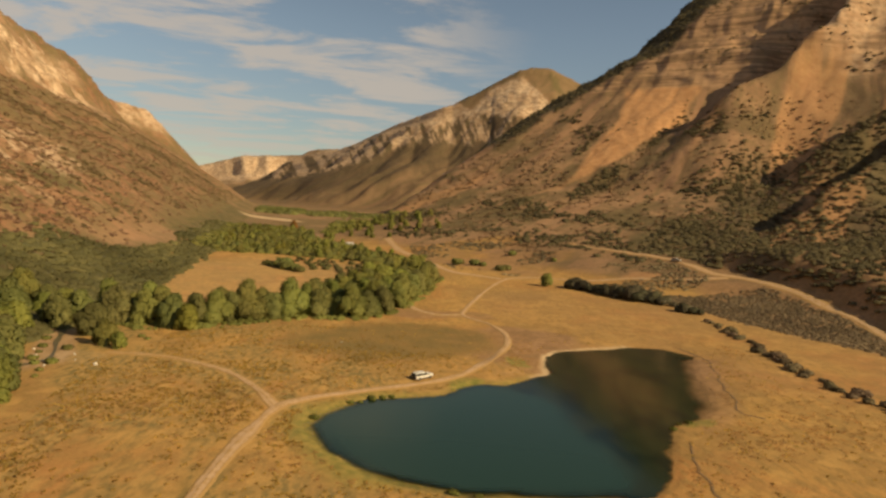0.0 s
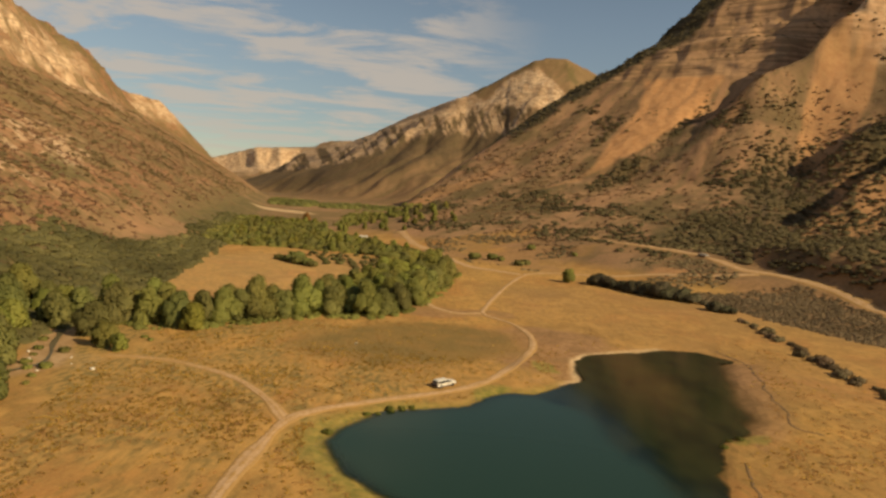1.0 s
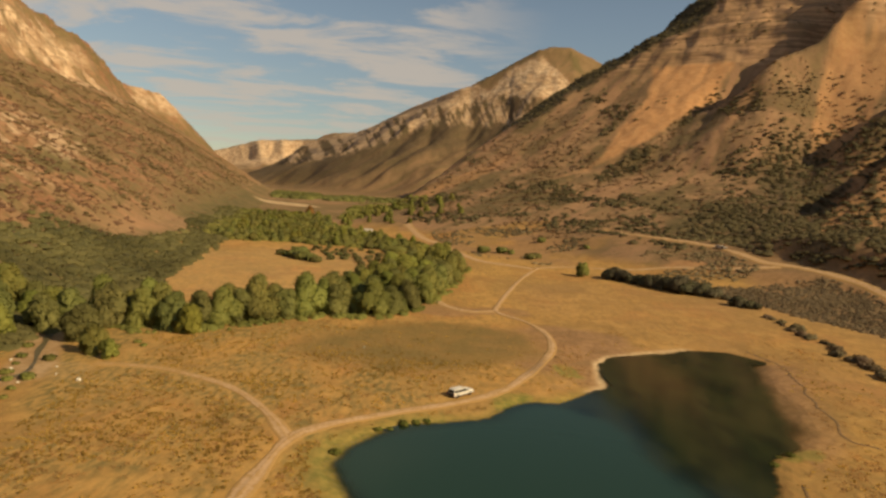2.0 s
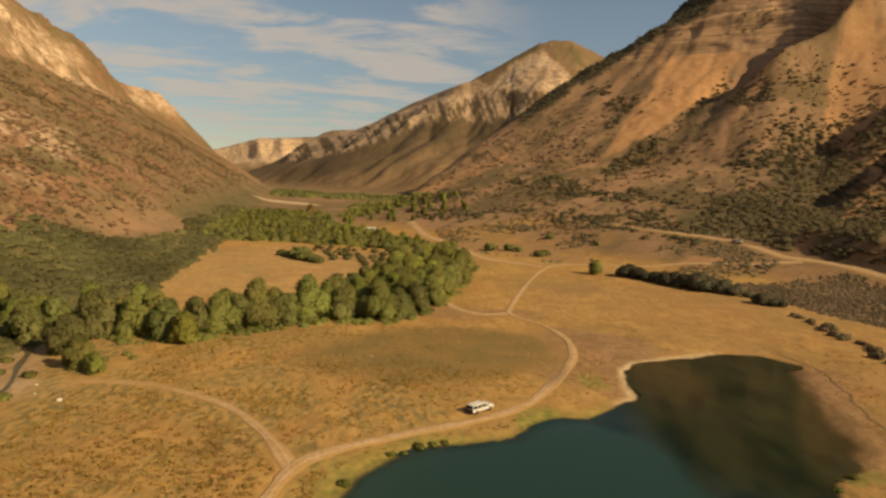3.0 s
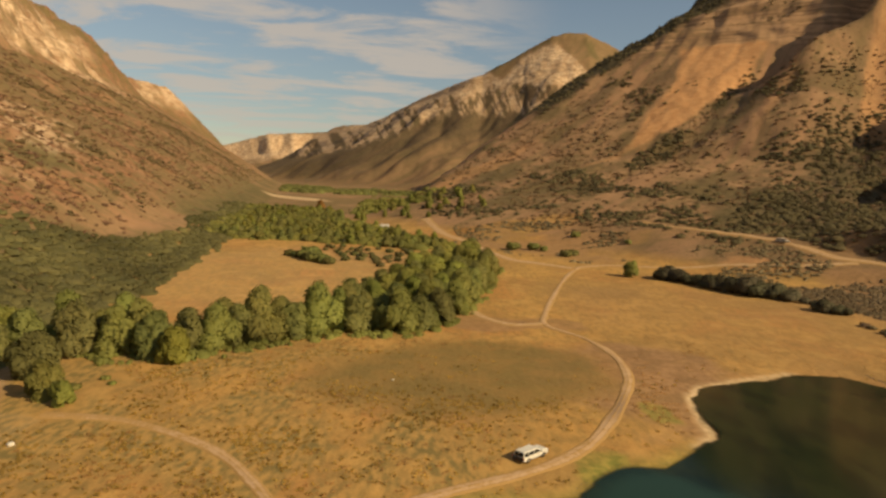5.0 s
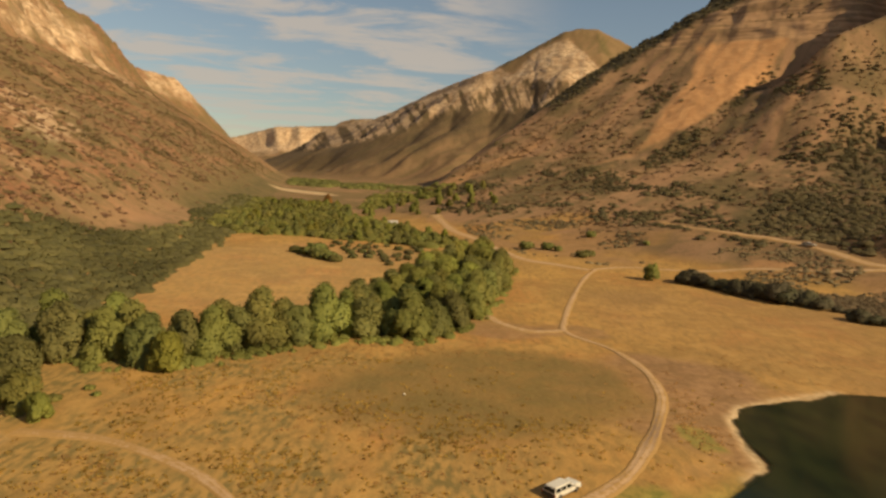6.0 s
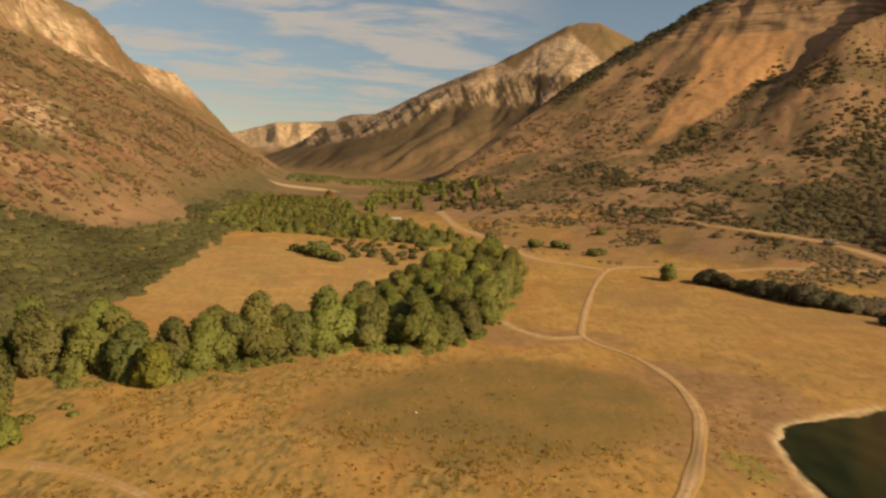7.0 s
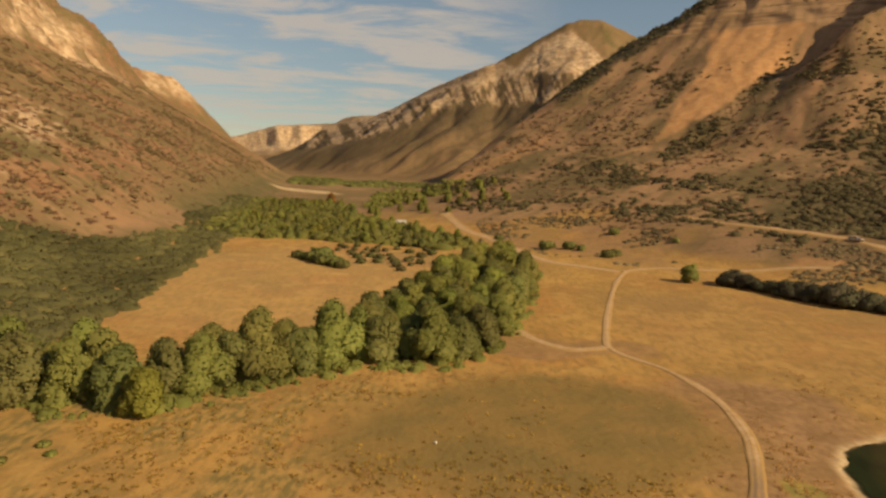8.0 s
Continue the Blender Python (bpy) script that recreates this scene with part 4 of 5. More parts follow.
def cards(rng, centre, out, size, tall=1.0, stray=0.55):
    """One small four-cornered leaf spray at each centre, facing roughly out."""
    m = len(centre)
    nrm = out + rng.normal(0, stray, (m, 3))
    nrm /= np.linalg.norm(nrm, axis=1)[:, None] + 1e-9
    u = np.cross(nrm, rng.normal(0, 1, (m, 3)))
    u /= np.linalg.norm(u, axis=1)[:, None] + 1e-9
    v = np.cross(nrm, u)
    su, sv = (size * rng.uniform(0.7, 1.3, m))[:, None], (size * tall * rng.uniform(0.6, 1.2, m))[:, None]
    sag = nrm * (su * 0.25)
    corners = np.stack([centre - u * su - v * sv * 0.35, centre + u * su * 0.3 - v * sv + sag, centre + u * su + v * sv * 0.3, centre - u * su * 0.35 + v * sv + sag], 1)
    return corners.reshape(-1, 3), np.arange(4 * m).reshape(-1, 4)


def tube(path, radii, sides=7):
    verts, faces = [], []
    path = np.array(path, float)
    for k, (p, r) in enumerate(zip(path, radii)):
        t = path[min(k + 1, len(path) - 1)] - path[max(k - 1, 0)]
        t /= np.linalg.norm(t) + 1e-9
        a = np.cross(t, (0.3, 1, 0.1))
        a /= np.linalg.norm(a)
        b = np.cross(t, a)
        for j in range(sides):
            w = 2 * math.pi * j / sides
            verts.append(p + r * (math.cos(w) * a + math.sin(w) * b))
    for k in range(len(path) - 1):
        for j in range(sides):
            faces.append((k * sides + j, k * sides + (j + 1) % sides, (k + 1) * sides + (j + 1) % sides, (k + 1) * sides + j))
    return verts, faces


def crown_lobes(rng, height, width, low=0.12, count=10):
    lobes = []
    for k in range(count):
        f = (k + 0.5) / count
        z = height * (low + (0.86 - low) * f)
        reach = width * 0.5 * (0.55 + 0.75 * math.sin(math.pi * min(1, 0.2 + 0.72 * f)) - 0.35 * f)
        a = 2.4 * k + rng.uniform(-0.6, 0.6)
        off = reach * rng.uniform(0.25, 0.62)
        r = width * rng.uniform(0.17, 0.29) * (1.08 - 0.35 * f)
        lobes.append((off * math.cos(a), off * math.sin(a), z, r, r * rng.uniform(0.85, 1.15), r * rng.uniform(0.95, 1.5)))
    lobes.append((0, 0, height * 0.82, width * 0.2, width * 0.2, height * 0.17))
    lobes.append((0, 0, height * 0.48, width * 0.33, width * 0.33, height * 0.3))
    return lobes


def crown_cards(rng, lobes, count, size):
    lob = np.array(lobes)
    area = lob[:, 3] * lob[:, 4] + lob[:, 4] * lob[:, 5]
    pick = rng.choice(len(lob), count * 2, p=area / area.sum())
    way = rng.normal(0, 1, (count * 2, 3))
    way /= np.linalg.norm(way, axis=1)[:, None]
    depth = 1.04 - 0.42 * rng.random(count * 2) ** 2.2
    pos = lob[pick, :3] + way * lob[pick, 3:] * depth[:, None]
    inside = np.zeros(len(pos), bool)
    for k, q in enumerate(lob):
        inside |= (pick != k) & ((((pos - q[:3]) / q[3:]) ** 2).sum(1) < 0.5)
    good = ~inside & (pos[:, 2] > 0.15)
    pos, way = pos[good][:count], way[good][:count]
    mid = lob[:, :3].mean(0)
    far = (pos - mid) / (np.abs(pos - mid).max(0) + 1e-9)
    spray = (*cards(rng, pos, way + np.array([0, 0, 0.25]), size), np.repeat(rounded(rng, way * 0.4 + far * 0.8, 0.85, 0.3), 4, 0))
    mv, mq, mn = mounds(rng, lob[:, :3], lob[:, 3:] * 0.84, 0.85, -80, 9, 6, 0.13)
    reach = (mv - mid) / (np.abs(mv - mid).max(0) + 1e-9)
    return merged(spray, (mv, mq, rounded(rng, mn * 0.45 + reach * 0.8, 0.5, 0.12)))


def make_tree(name, seed, height, width, leaf, count, size, label, low=0.12, stems=1):
    """A broadleaf tree: trunk with limbs, and a crown of leaf sprays."""
    rng = np.random.default_rng(seed)
    top = new(name)
    lobes = crown_lobes(rng, height, width, low)
    verts, faces = [], []
    for s in range(stems):
        lean = rng.uniform(-0.05, 0.05, 2) * height
        foot = rng.uniform(-0.25, 0.25, 2) * (stems > 1) * 2
        path = [(foot[0], foot[1], -0.3), (foot[0] + lean[0] * 0.3, foot[1] + lean[1] * 0.3, height * 0.25), (foot[0] + lean[0], foot[1] + lean[1], height * 0.55), (lean[0] * 1.2, lean[1] * 1.2, height * 0.86)]
        r = height * 0.021
        pv, pf = tube(path, (r * 1.3, r, r * 0.65, r * 0.2))
        faces += [tuple(i + len(verts) for i in f) for f in pf]
        verts += pv
        for q in lobes[:6]:
            z0 = height * rng.uniform(0.16, 0.45)
            a = np.array([foot[0] + lean[0] * 0.5, foot[1] + lean[1] * 0.5, z0])
            b = np.array(q[:3])
            pv, pf = tube([a, a * 0.45 + b * 0.55 + (0, 0, 0.06 * height), b], (r * 0.5, r * 0.33, r * 0.12), 5)
            faces += [tuple(i + len(verts) for i in f) for f in pf]
            verts += pv
    trunk = new("trunk", mesh_of("trunk", verts, faces, BARK, True))
    v, q, soft = crown_cards(rng, lobes, count, size)
    crown = new("crown", fast_mesh("crown", v, q, leaf, soft))
    trunk.parent = crown.parent = top
    return tagged(top, label, "tree")


def make_bush(name, seed, height, width, leaf, count, size, label):
    rng = np.random.default_rng(seed)
    top = new(name)
    lobes = []
    for k in range(6):
        a, off = 1.05 * k + rng.uniform(-0.4, 0.4), width * rng.uniform(0.1, 0.3)
        r = width * rng.uniform(0.2, 0.3)
        lobes.append((off * math.cos(a), off * math.sin(a), height * rng.uniform(0.3, 0.55), r, r, height * rng.uniform(0.32, 0.46)))
    verts, faces = [], []
    for q in lobes:
        pv, pf = tube([(q[0] * 0.2, q[1] * 0.2, -0.2), (q[0] * 0.6, q[1] * 0.6, q[2] * 0.6), (q[0], q[1], q[2] + q[5] * 0.5)], (0.07, 0.05, 0.02), 5)
        faces += [tuple(i + len(verts) for i in f) for f in pf]
        verts += pv
    stems = new("stems", mesh_of("stems", verts, faces, BARK, True))
    v, q, soft = crown_cards(rng, lobes, count, size)
    leaves = new("leaves", fast_mesh("leaves", v, q, leaf, soft))
    stems.parent = leaves.parent = top
    return tagged(top, label, "bush")


def plant(kinds, spots, rng, group, lo=0.85, hi=1.15, sink=0.05):
    """Sets copies of the kinds at the spots; the models themselves take the first places."""
    used = set()
    for k, spot in enumerate(spots):
        x, y = spot[:2]
        kind = kinds[spot[2]] if len(spot) > 2 else kinds[int(rng.integers(len(kinds)))]
        s = rng.uniform(lo, hi) * (spot[3] if len(spot) > 3 else 1.0)
        m = pose(x, y, gz(x, y) - sink, 0, 0, rng.uniform(0, 360))
        if kind.name in used:
            ob = copy_thing(kind, m)
        else:
            used.add(kind.name)
            ob = kind
            ob.matrix_basis = m
        ob.scale = (s * rng.uniform(0.97, 1.2), s * rng.uniform(0.97, 1.2), s)
        tagged(ob, group=group)
    for kind in kinds:
        if kind.name not in used:
            for c in list(kind.children):
                bpy.data.objects.remove(c)
            bpy.data.objects.remove(kind)


def in_shape(x, y, shape):
    inside = np.zeros(np.shape(x), bool)
    for (ax, ay), (bx, by) in zip(shape, shape[1:] + shape[:1]):
        cross = (ay > y) != (by > y)
        inside ^= cross & (x < ax + (y - ay) / ((by - ay) or 1e-9) * (bx - ax))
    return inside


def spread(rng, shape, gap, tries=6000, most=400, keep=None):
    """Spots inside an outline, no two closer than gap."""
    p = np.array(shape)
    lo, hi = p.min(0), p.max(0)
    c = rng.uniform(lo, hi, (tries, 2))
    c = c[in_shape(c[:, 0], c[:, 1], shape)]
    if keep is not None:
        c = c[keep(c[:, 0], c[:, 1])]
    out = []
    for q in c:
        if all((q[0] - o[0]) ** 2 + (q[1] - o[1]) ** 2 > gap * gap for o in out):
            out.append(tuple(q))
            if len(out) >= most:
                break
    return out


def scatter_cover(name, seed, x, y, radius, height, sprays, size, leaf, label, category, tall=1.0, lift=1.0):
    """Countless low plants as one mesh: each a rounded mass with leaf sprays on it."""
    rng = np.random.default_rng(seed)
    m = len(x)
    z = ground(x, y)
    grow = np.clip(np.exp(rng.normal(-0.05, 0.4, m)), 0.5, 1.8)
    r = radius * grow
    h = height * grow ** 0.7 * rng.uniform(0.75, 1.25, m)
    body = mounds(rng, np.column_stack([x, y, z - 0.06 * h]), np.column_stack([r, r * rng.uniform(0.75, 1.3, m), h]) * 0.85, lift)
    if sprays:
        way = rng.normal(0, 1, (m, sprays, 3))
        way[:, :, 2] = np.abs(way[:, :, 2]) + 0.15
        way /= np.linalg.norm(way, axis=2)[:, :, None]
        pos = np.stack([x[:, None] + way[:, :, 0] * r[:, None], y[:, None] + way[:, :, 1] * r[:, None], z[:, None] + way[:, :, 2] * h[:, None]], -1)
        spray = (*cards(rng, pos.reshape(-1, 3), way.reshape(-1, 3) + np.array([0, 0, 0.3]), size, tall, 0.3), np.repeat(rounded(rng, way.reshape(-1, 3), lift, 0.15), 4, 0))
        body = merged(body, spray)
    return tagged(new(name, fast_mesh(name, body[0], body[1], leaf, body[2])), label, category, kind="stuff")


rng = np.random.default_rng(11)

# creek-side trees
tall = [make_tree("cottonwood_tree", 100 + k, h, w, leaf, 2300, 0.225, label, 0.08, st) for k, (h, w, leaf, label, st) in enumerate([
    (9.8, 8.6, LEAF_GREEN, "leafy green cottonwood tree along the creek", 2), (8.8, 8.0, LEAF_DARK, "dense dark green cottonwood tree along the creek", 1),
    (9.4, 7.6, LEAF_GREEN, "leafy green cottonwood tree along the creek", 3), (8.2, 8.2, LEAF_DARK, "dense dark green cottonwood tree along the creek", 2),
    (7.2, 6.6, LEAF_GOLD, "yellowing cottonwood tree beside the creek", 2)])]
ROW = [(-68, 170, 0), (-64.5, 165.5, 1), (-58.5, 166, 2), (-55, 170, 0), (-51.5, 166.5, 1, 0.95), (-46.6, 163.4, 4, 0.85), (-47.5, 171.5, 3), (-43, 173, 0), (-40, 177, 1), (-37.5, 179.5, 0, 1.05),
       (-35, 184, 2), (-31.5, 183.5, 3), (-27.5, 188, 0, 1.1), (-24, 193, 2), (-20, 192.5, 3, 0.95), (-15, 195, 1), (-11, 193, 0), (-7, 195.5, 3, 0.9), (-3, 203, 1), (0, 212, 2),
       (2, 221, 0), (4.5, 231, 3), (6.5, 241, 1), (8.5, 252, 0), (10, 263, 2, 0.95), (11.5, 274, 3, 0.85), (-60, 174, 2), (-72, 163, 3)]
BAND = [(-22, 200), (-10, 200), (-5, 208), (-1, 226), (4, 246), (7, 266), (7, 284), (-2, 282), (-8, 262), (-14, 240), (-20, 222), (-26, 210)]
WEST_BANK = [(-51, 90), (-52, 99), (-56, 111), (-67, 127), (-73, 141), (-76, 152), (-72, 160), (-80, 176), (-112, 160), (-112, 85), (-60, 80)]
for (ax, ay), (bx, by) in zip([r[:2] for r in ROW[:25]], [r[:2] for r in ROW[1:26]]):
    if abs((ax + bx) / 2 + 47) < 3.5:
        continue
    ROW.append(((ax + bx) / 2 + rng.uniform(-1, 0.5) - (2.5 if ay > 200 else 0.5), (ay + by) / 2 + rng.uniform(1.0, 3.0), int(rng.integers(4)), rng.uniform(0.72, 0.95)))
plant(tall, ROW, rng, "trees along the creek", 0.84, 1.04)
tall_b = [make_tree("cottonwood_tree", 120 + k, h, w, leaf, 2100, 0.225, label, 0.08, st) for k, (h, w, leaf, label, st) in enumerate([
    (9.6, 7.6, LEAF_BRIGHT, "leafy green cottonwood tree in the creek grove", 2), (8.4, 6.8, LEAF_DARK, "dense dark green cottonwood tree in the creek grove", 1),
    (9.0, 7.8, LEAF_BRIGHT, "leafy green cottonwood tree in the creek grove", 3)])]
plant(tall_b, spread(rng, BAND, 5.2), rng, "trees of the creek grove", 0.85, 1.1)
bank = [make_tree("willow_tree", 140 + k, h, w, leaf, 2200, 0.215, label, 0.05, 3) for k, (h, w, leaf, label) in enumerate([
    (7.5, 7.2, LEAF_BRIGHT, "bushy bright green willow tree on the creek bank"), (6.5, 6.6, LEAF_BRIGHT, "bushy bright green willow tree on the creek bank"), (7.0, 6.4, LEAF_DARK, "shady green willow tree on the creek bank")])]
plant(bank, spread(rng, WEST_BANK, 5.4) + [(-57, 143.5, 0, 0.75), (-52.5, 141, 1, 0.55), (-63, 152, 2)], rng, "willows on the creek bank", 0.85, 1.15)

# far valley grove
GROVE = [(-108, 332), (-68, 331), (-34, 324), (-12, 321), (0, 326), (-4, 346), (-22, 362), (-30, 392), (-62, 420), (-70, 466), (-82, 500), (-118, 508), (-140, 492), (-146, 468), (-134, 420)]
small = [make_tree("valley_tree", 160 + k, h, w, leaf, 460, 0.46, label, 0.06, 1) for k, (h, w, leaf, label) in enumerate([
    (8.5, 7.0, LEAF_GROVE, "green broadleaf tree in the valley grove"), (7.5, 6.6, LEAF_DARK, "dark green broadleaf tree in the valley grove"),
    (8.0, 6.4, LEAF_GOLD, "yellow-green tree turning in the valley grove"), (7.0, 6.5, LEAF_GROVE, "green broadleaf tree in the valley grove")])]
spots = []
for sx, sy in spread(rng, GROVE, 5.2, 12000, 295, lambda a, b: (np.hypot(a + 35, b - 392) > 11) & (a > west_foot(b) + 3)):
    kind = 1 if sy < 345 and rng.random() < 0.7 else int(rng.choice([0, 1, 2, 3], p=[0.38, 0.26, 0.08, 0.28]))
    spots.append((sx, sy, kind))
plant(small, spots, rng, "trees of the valley grove", 0.35, 0.58)
red = make_tree("red_tree", 171, 8.0, 7.0, LEAF_RED, 330, 0.55, "rust-red autumn tree among the green grove", 0.06, 1)
plant([red], [(-92, 512)], rng, "", 0.8, 0.85)
far_trees = [make_tree("distant_tree", 180 + k, h, w, LEAF_GROVE, 160, 0.8, "green tree in the upper valley", 0.05, 1) for k, (h, w) in enumerate([(9, 8), (7.5, 7)])]
UPPER = [(-62, 430), (-10, 420), (20, 430), (10, 480), (-40, 500), (-50, 640), (-62, 640)]
plant(far_trees, spread(rng, UPPER, 9, 4000, 60), rng, "trees of the upper valley", 0.35, 0.6)

qx, qy = np.random.default_rng(371).uniform((-160, 318), (5, 560), (3600, 2)).T
inside = in_shape(qx, qy, GROVE) & (qx > west_foot(qy) - 6) & (np.hypot(qx + 35, qy - 392) > 8)
scatter_cover("grove_undergrowth", 372, qx[inside], qy[inside], 2.6, 1.8, 11, 0.5, LEAF_GROVE, "leafy green undergrowth filling the valley grove", "undergrowth")
wx, wy = np.random.default_rng(373).uniform((-225, 715), (-20, 930), (3000, 2)).T
back = np.interp(wx, [-225, -120, -20], [930, 880, 850]) + 20 * fbm(wx, wy, 60, 3, 375)
inside = (wy < back) & (wy > 730 + 18 * fbm(wx, wy, 50, 3, 376) + 0.3 * np.abs(wx + 120)) & (wx > west_foot(wy) + 2) & (fbm(wx, wy, 45, 3, 380) > -0.3)
scatter_cover("far_woods", 374, wx[inside], wy[inside], 3.8, 2.4, 9, 0.8, LEAF_DARK, "dark green woods far up the valley floor", "woods")
wx, wy = np.random.default_rng(377).uniform((-110, 470), (30, 700), (1500, 2)).T
inside = (np.abs(wx - np.interp(wy, [470, 560, 640, 700], [-30, -52, -62, -66])) < np.interp(wy, [470, 560, 700], [34, 22, 16])) & (fbm(wx, wy, 30, 3, 378) > -0.2)
scatter_cover("valley_scrub", 379, wx[inside], wy[inside], 2.6, 1.2, 9, 0.55, LEAF_GROVE, "olive scrub over the upper valley floor", "scrub")

# bushes that stand alone
willow_bush = [make_bush("willow_bush", 200 + k, h, w, LEAF_WILLOW, 800, 0.19, "dark olive willow bush on the meadow edge") for k, (h, w) in enumerate([(3.4, 5.4), (2.8, 4.8), (3.8, 5.0)])]
ROW_BUSH = []
for k in range(34):
    f = (k + 0.5) / 34
    fat = 1.0 + 0.35 * math.sin(math.pi * min(1, f / 0.28)) * (f < 0.28) + 0.45 * math.sin(math.pi * (f - 0.3) / 0.7) * (f > 0.3)
    ROW_BUSH.append((66.5 + 30.5 * f + rng.uniform(-0.6, 0.6), 274.5 - 31 * f - 2.5 * math.sin(math.pi * f) + rng.uniform(-1.2, 2.4), int(rng.integers(3)), fat * rng.uniform(0.75, 1.1)))
ROW_BUSH += [(99.5, 231, 1, 1.15), (101.5, 229.5, 1, 0.9), (98, 232.4, 0, 0.8), (103.4, 228.2, 0, 0.6), (99.2, 241.4, 1, 0.6), (101, 240, 1, 0.5)]
plant(willow_bush, ROW_BUSH, rng, "willow bushes on the meadow edge", 0.85, 1.15)
dark_bush = [make_bush("dark_bush", 220 + k, h, w, LEAF_DARK, 260, 0.3, "round dark green bush on dry grass") for k, (h, w) in enumerate([(2.6, 4.2), (2.0, 3.4)])]
DARK_SPOTS = [(-58.5, 290, 1), (-55.5, 287, 1), (-52.5, 284, 0), (-49.5, 281.5, 0), (-47, 279, 0, 1.1), (-44, 277, 0), (-41.5, 275, 1), (-50, 286, 0, 1.25),
              (24.5, 330, 0), (33, 331, 0), (37, 329, 1), (44, 315, 1), (47, 318, 1), (8, 352, 1, 0.8), (54, 352, 1), (72, 330, 1, 0.7)]
plant(dark_bush, DARK_SPOTS, rng, "dark bushes on the dry grass", 1.15, 1.5)
lone = make_tree("lone_tree", 231, 4.4, 4.2, LEAF_GREEN, 420, 0.24, "small round green tree standing alone beside the meadow", 0.2, 1)
plant([lone], [(59.2, 274.5)], rng, "", 1.2, 1.22)
sprig = [make_bush("meadow_shrub", 240 + k, 1.1, 1.9, LEAF_OAK, 70, 0.26, "small dark shrub dotted on the dry meadow") for k in range(2)]
DOTS = [(-40, 285), (-22, 272), (-12, 292), (-14, 315), (-34, 318), (-52, 322), (-50, 300)]
plant(sprig, spread(rng, DOTS, 3.6, 900, 34), rng, "shrubs dotted on the meadow", 0.9, 1.7)
grey = [make_bush("sage_bush", 250 + k, 1.7, 3.2, LEAF_SAGE, 150, 0.26, "grey-green sage bush in a hedge line") for k in range(2)]
HEDGE = []
for k in range(46):
    f = (k + rng.uniform(0.2, 0.8)) / 46
    HEDGE.append((float(np.interp(f, [0, 0.3, 0.6, 1], [102, 99.5, 95.5, 98])) + rng.uniform(-1.6, 1.8), 217 - 106 * f, int(rng.integers(2)), rng.uniform(0.5, 1.15)))
plant(grey, HEDGE, rng, "sage hedge along the meadow", 0.8, 1.15)
reed = [make_bush("reed_clump", 260 + k, 1.0, 2.4, REED, 90, 0.2, "green reed clump at the pond's edge") for k in range(2)]
plant(reed, [(-2.2, 115.4), (-0.6, 116.2), (1.2, 118.1), (3.0, 119), (4.6, 119.8), (53.0, 113.6), (55, 114.2), (51, 110.6), (14, 82.4), (17, 81.8), (-6.8, 107)], rng, "reed clumps round the pond", 0.45, 0.8)
bank_reed = [make_bush("bank_shrub", 270 + k, 1.2, 2.2, LEAF_GREEN, 110, 0.2, "low green shrub on the creek bank") for k in range(2)]
plant(bank_reed, [(-60.6, 125.4), (-62.8, 128.6), (-57.4, 121.5), (-66.4, 138.4), (-61, 137.4), (-64.6, 134), (-69.4, 145), (-55.8, 117.4), (-58.2, 126.6), (-54.8, 147.6), (-50.6, 150.4), (-52.8, 152.6)], rng, "low shrubs on the creek bank", 0.5, 1.1)


# countless low growth
def sift(seed, lo, hi, count, chance):
    g = np.random.default_rng(seed)
    x, y = g.uniform(lo[0], hi[0], count), g.uniform(lo[1], hi[1], count)
    keep = g.random(count) < chance(x, y)
    return x[keep], y[keep]


def thicket(x, y):
    q = west_foot(y) - x
    top = np.interp(y, [130, 217, 249, 278, 330, 420, 500], [34, 30, 28, 15, 7, 12, 8])
    return ramp(q, -12, -4) * (1 - ramp(q + 12 * fbm(x, y, 30, 3, 301), top - 6, top + 4)) * ramp(y, 120, 140) * (1 - ramp(y, 440, 520))


tx, ty = sift(301, (-190, 120), (-60, 520), 22000, thicket)
scatter_cover("oak_thicket", 302, tx, ty, 1.7, 1.1, 12, 0.24, LEAF_OAK, "dense dark olive oak scrub at the slope's foot", "oak scrub")


def slope_west(x, y):
    q = west_foot(y) - x
    return ramp(q, 20, 40) * (1 - ramp(q, 170, 200)) * (0.10 + 0.75 * ramp(fbm(x, y, 34, 3, 311), 0.06, 0.4)) * ramp(y, 120, 160)


wx, wy = sift(311, (-420, 130), (-100, 900), 19000, slope_west)
scatter_cover("slope_shrubs_west", 312, wx, wy, 1.7, 0.8, 10, 0.36, LEAF_SLOPE, "scattered olive shrubs on the reddish western slope", "shrubs")


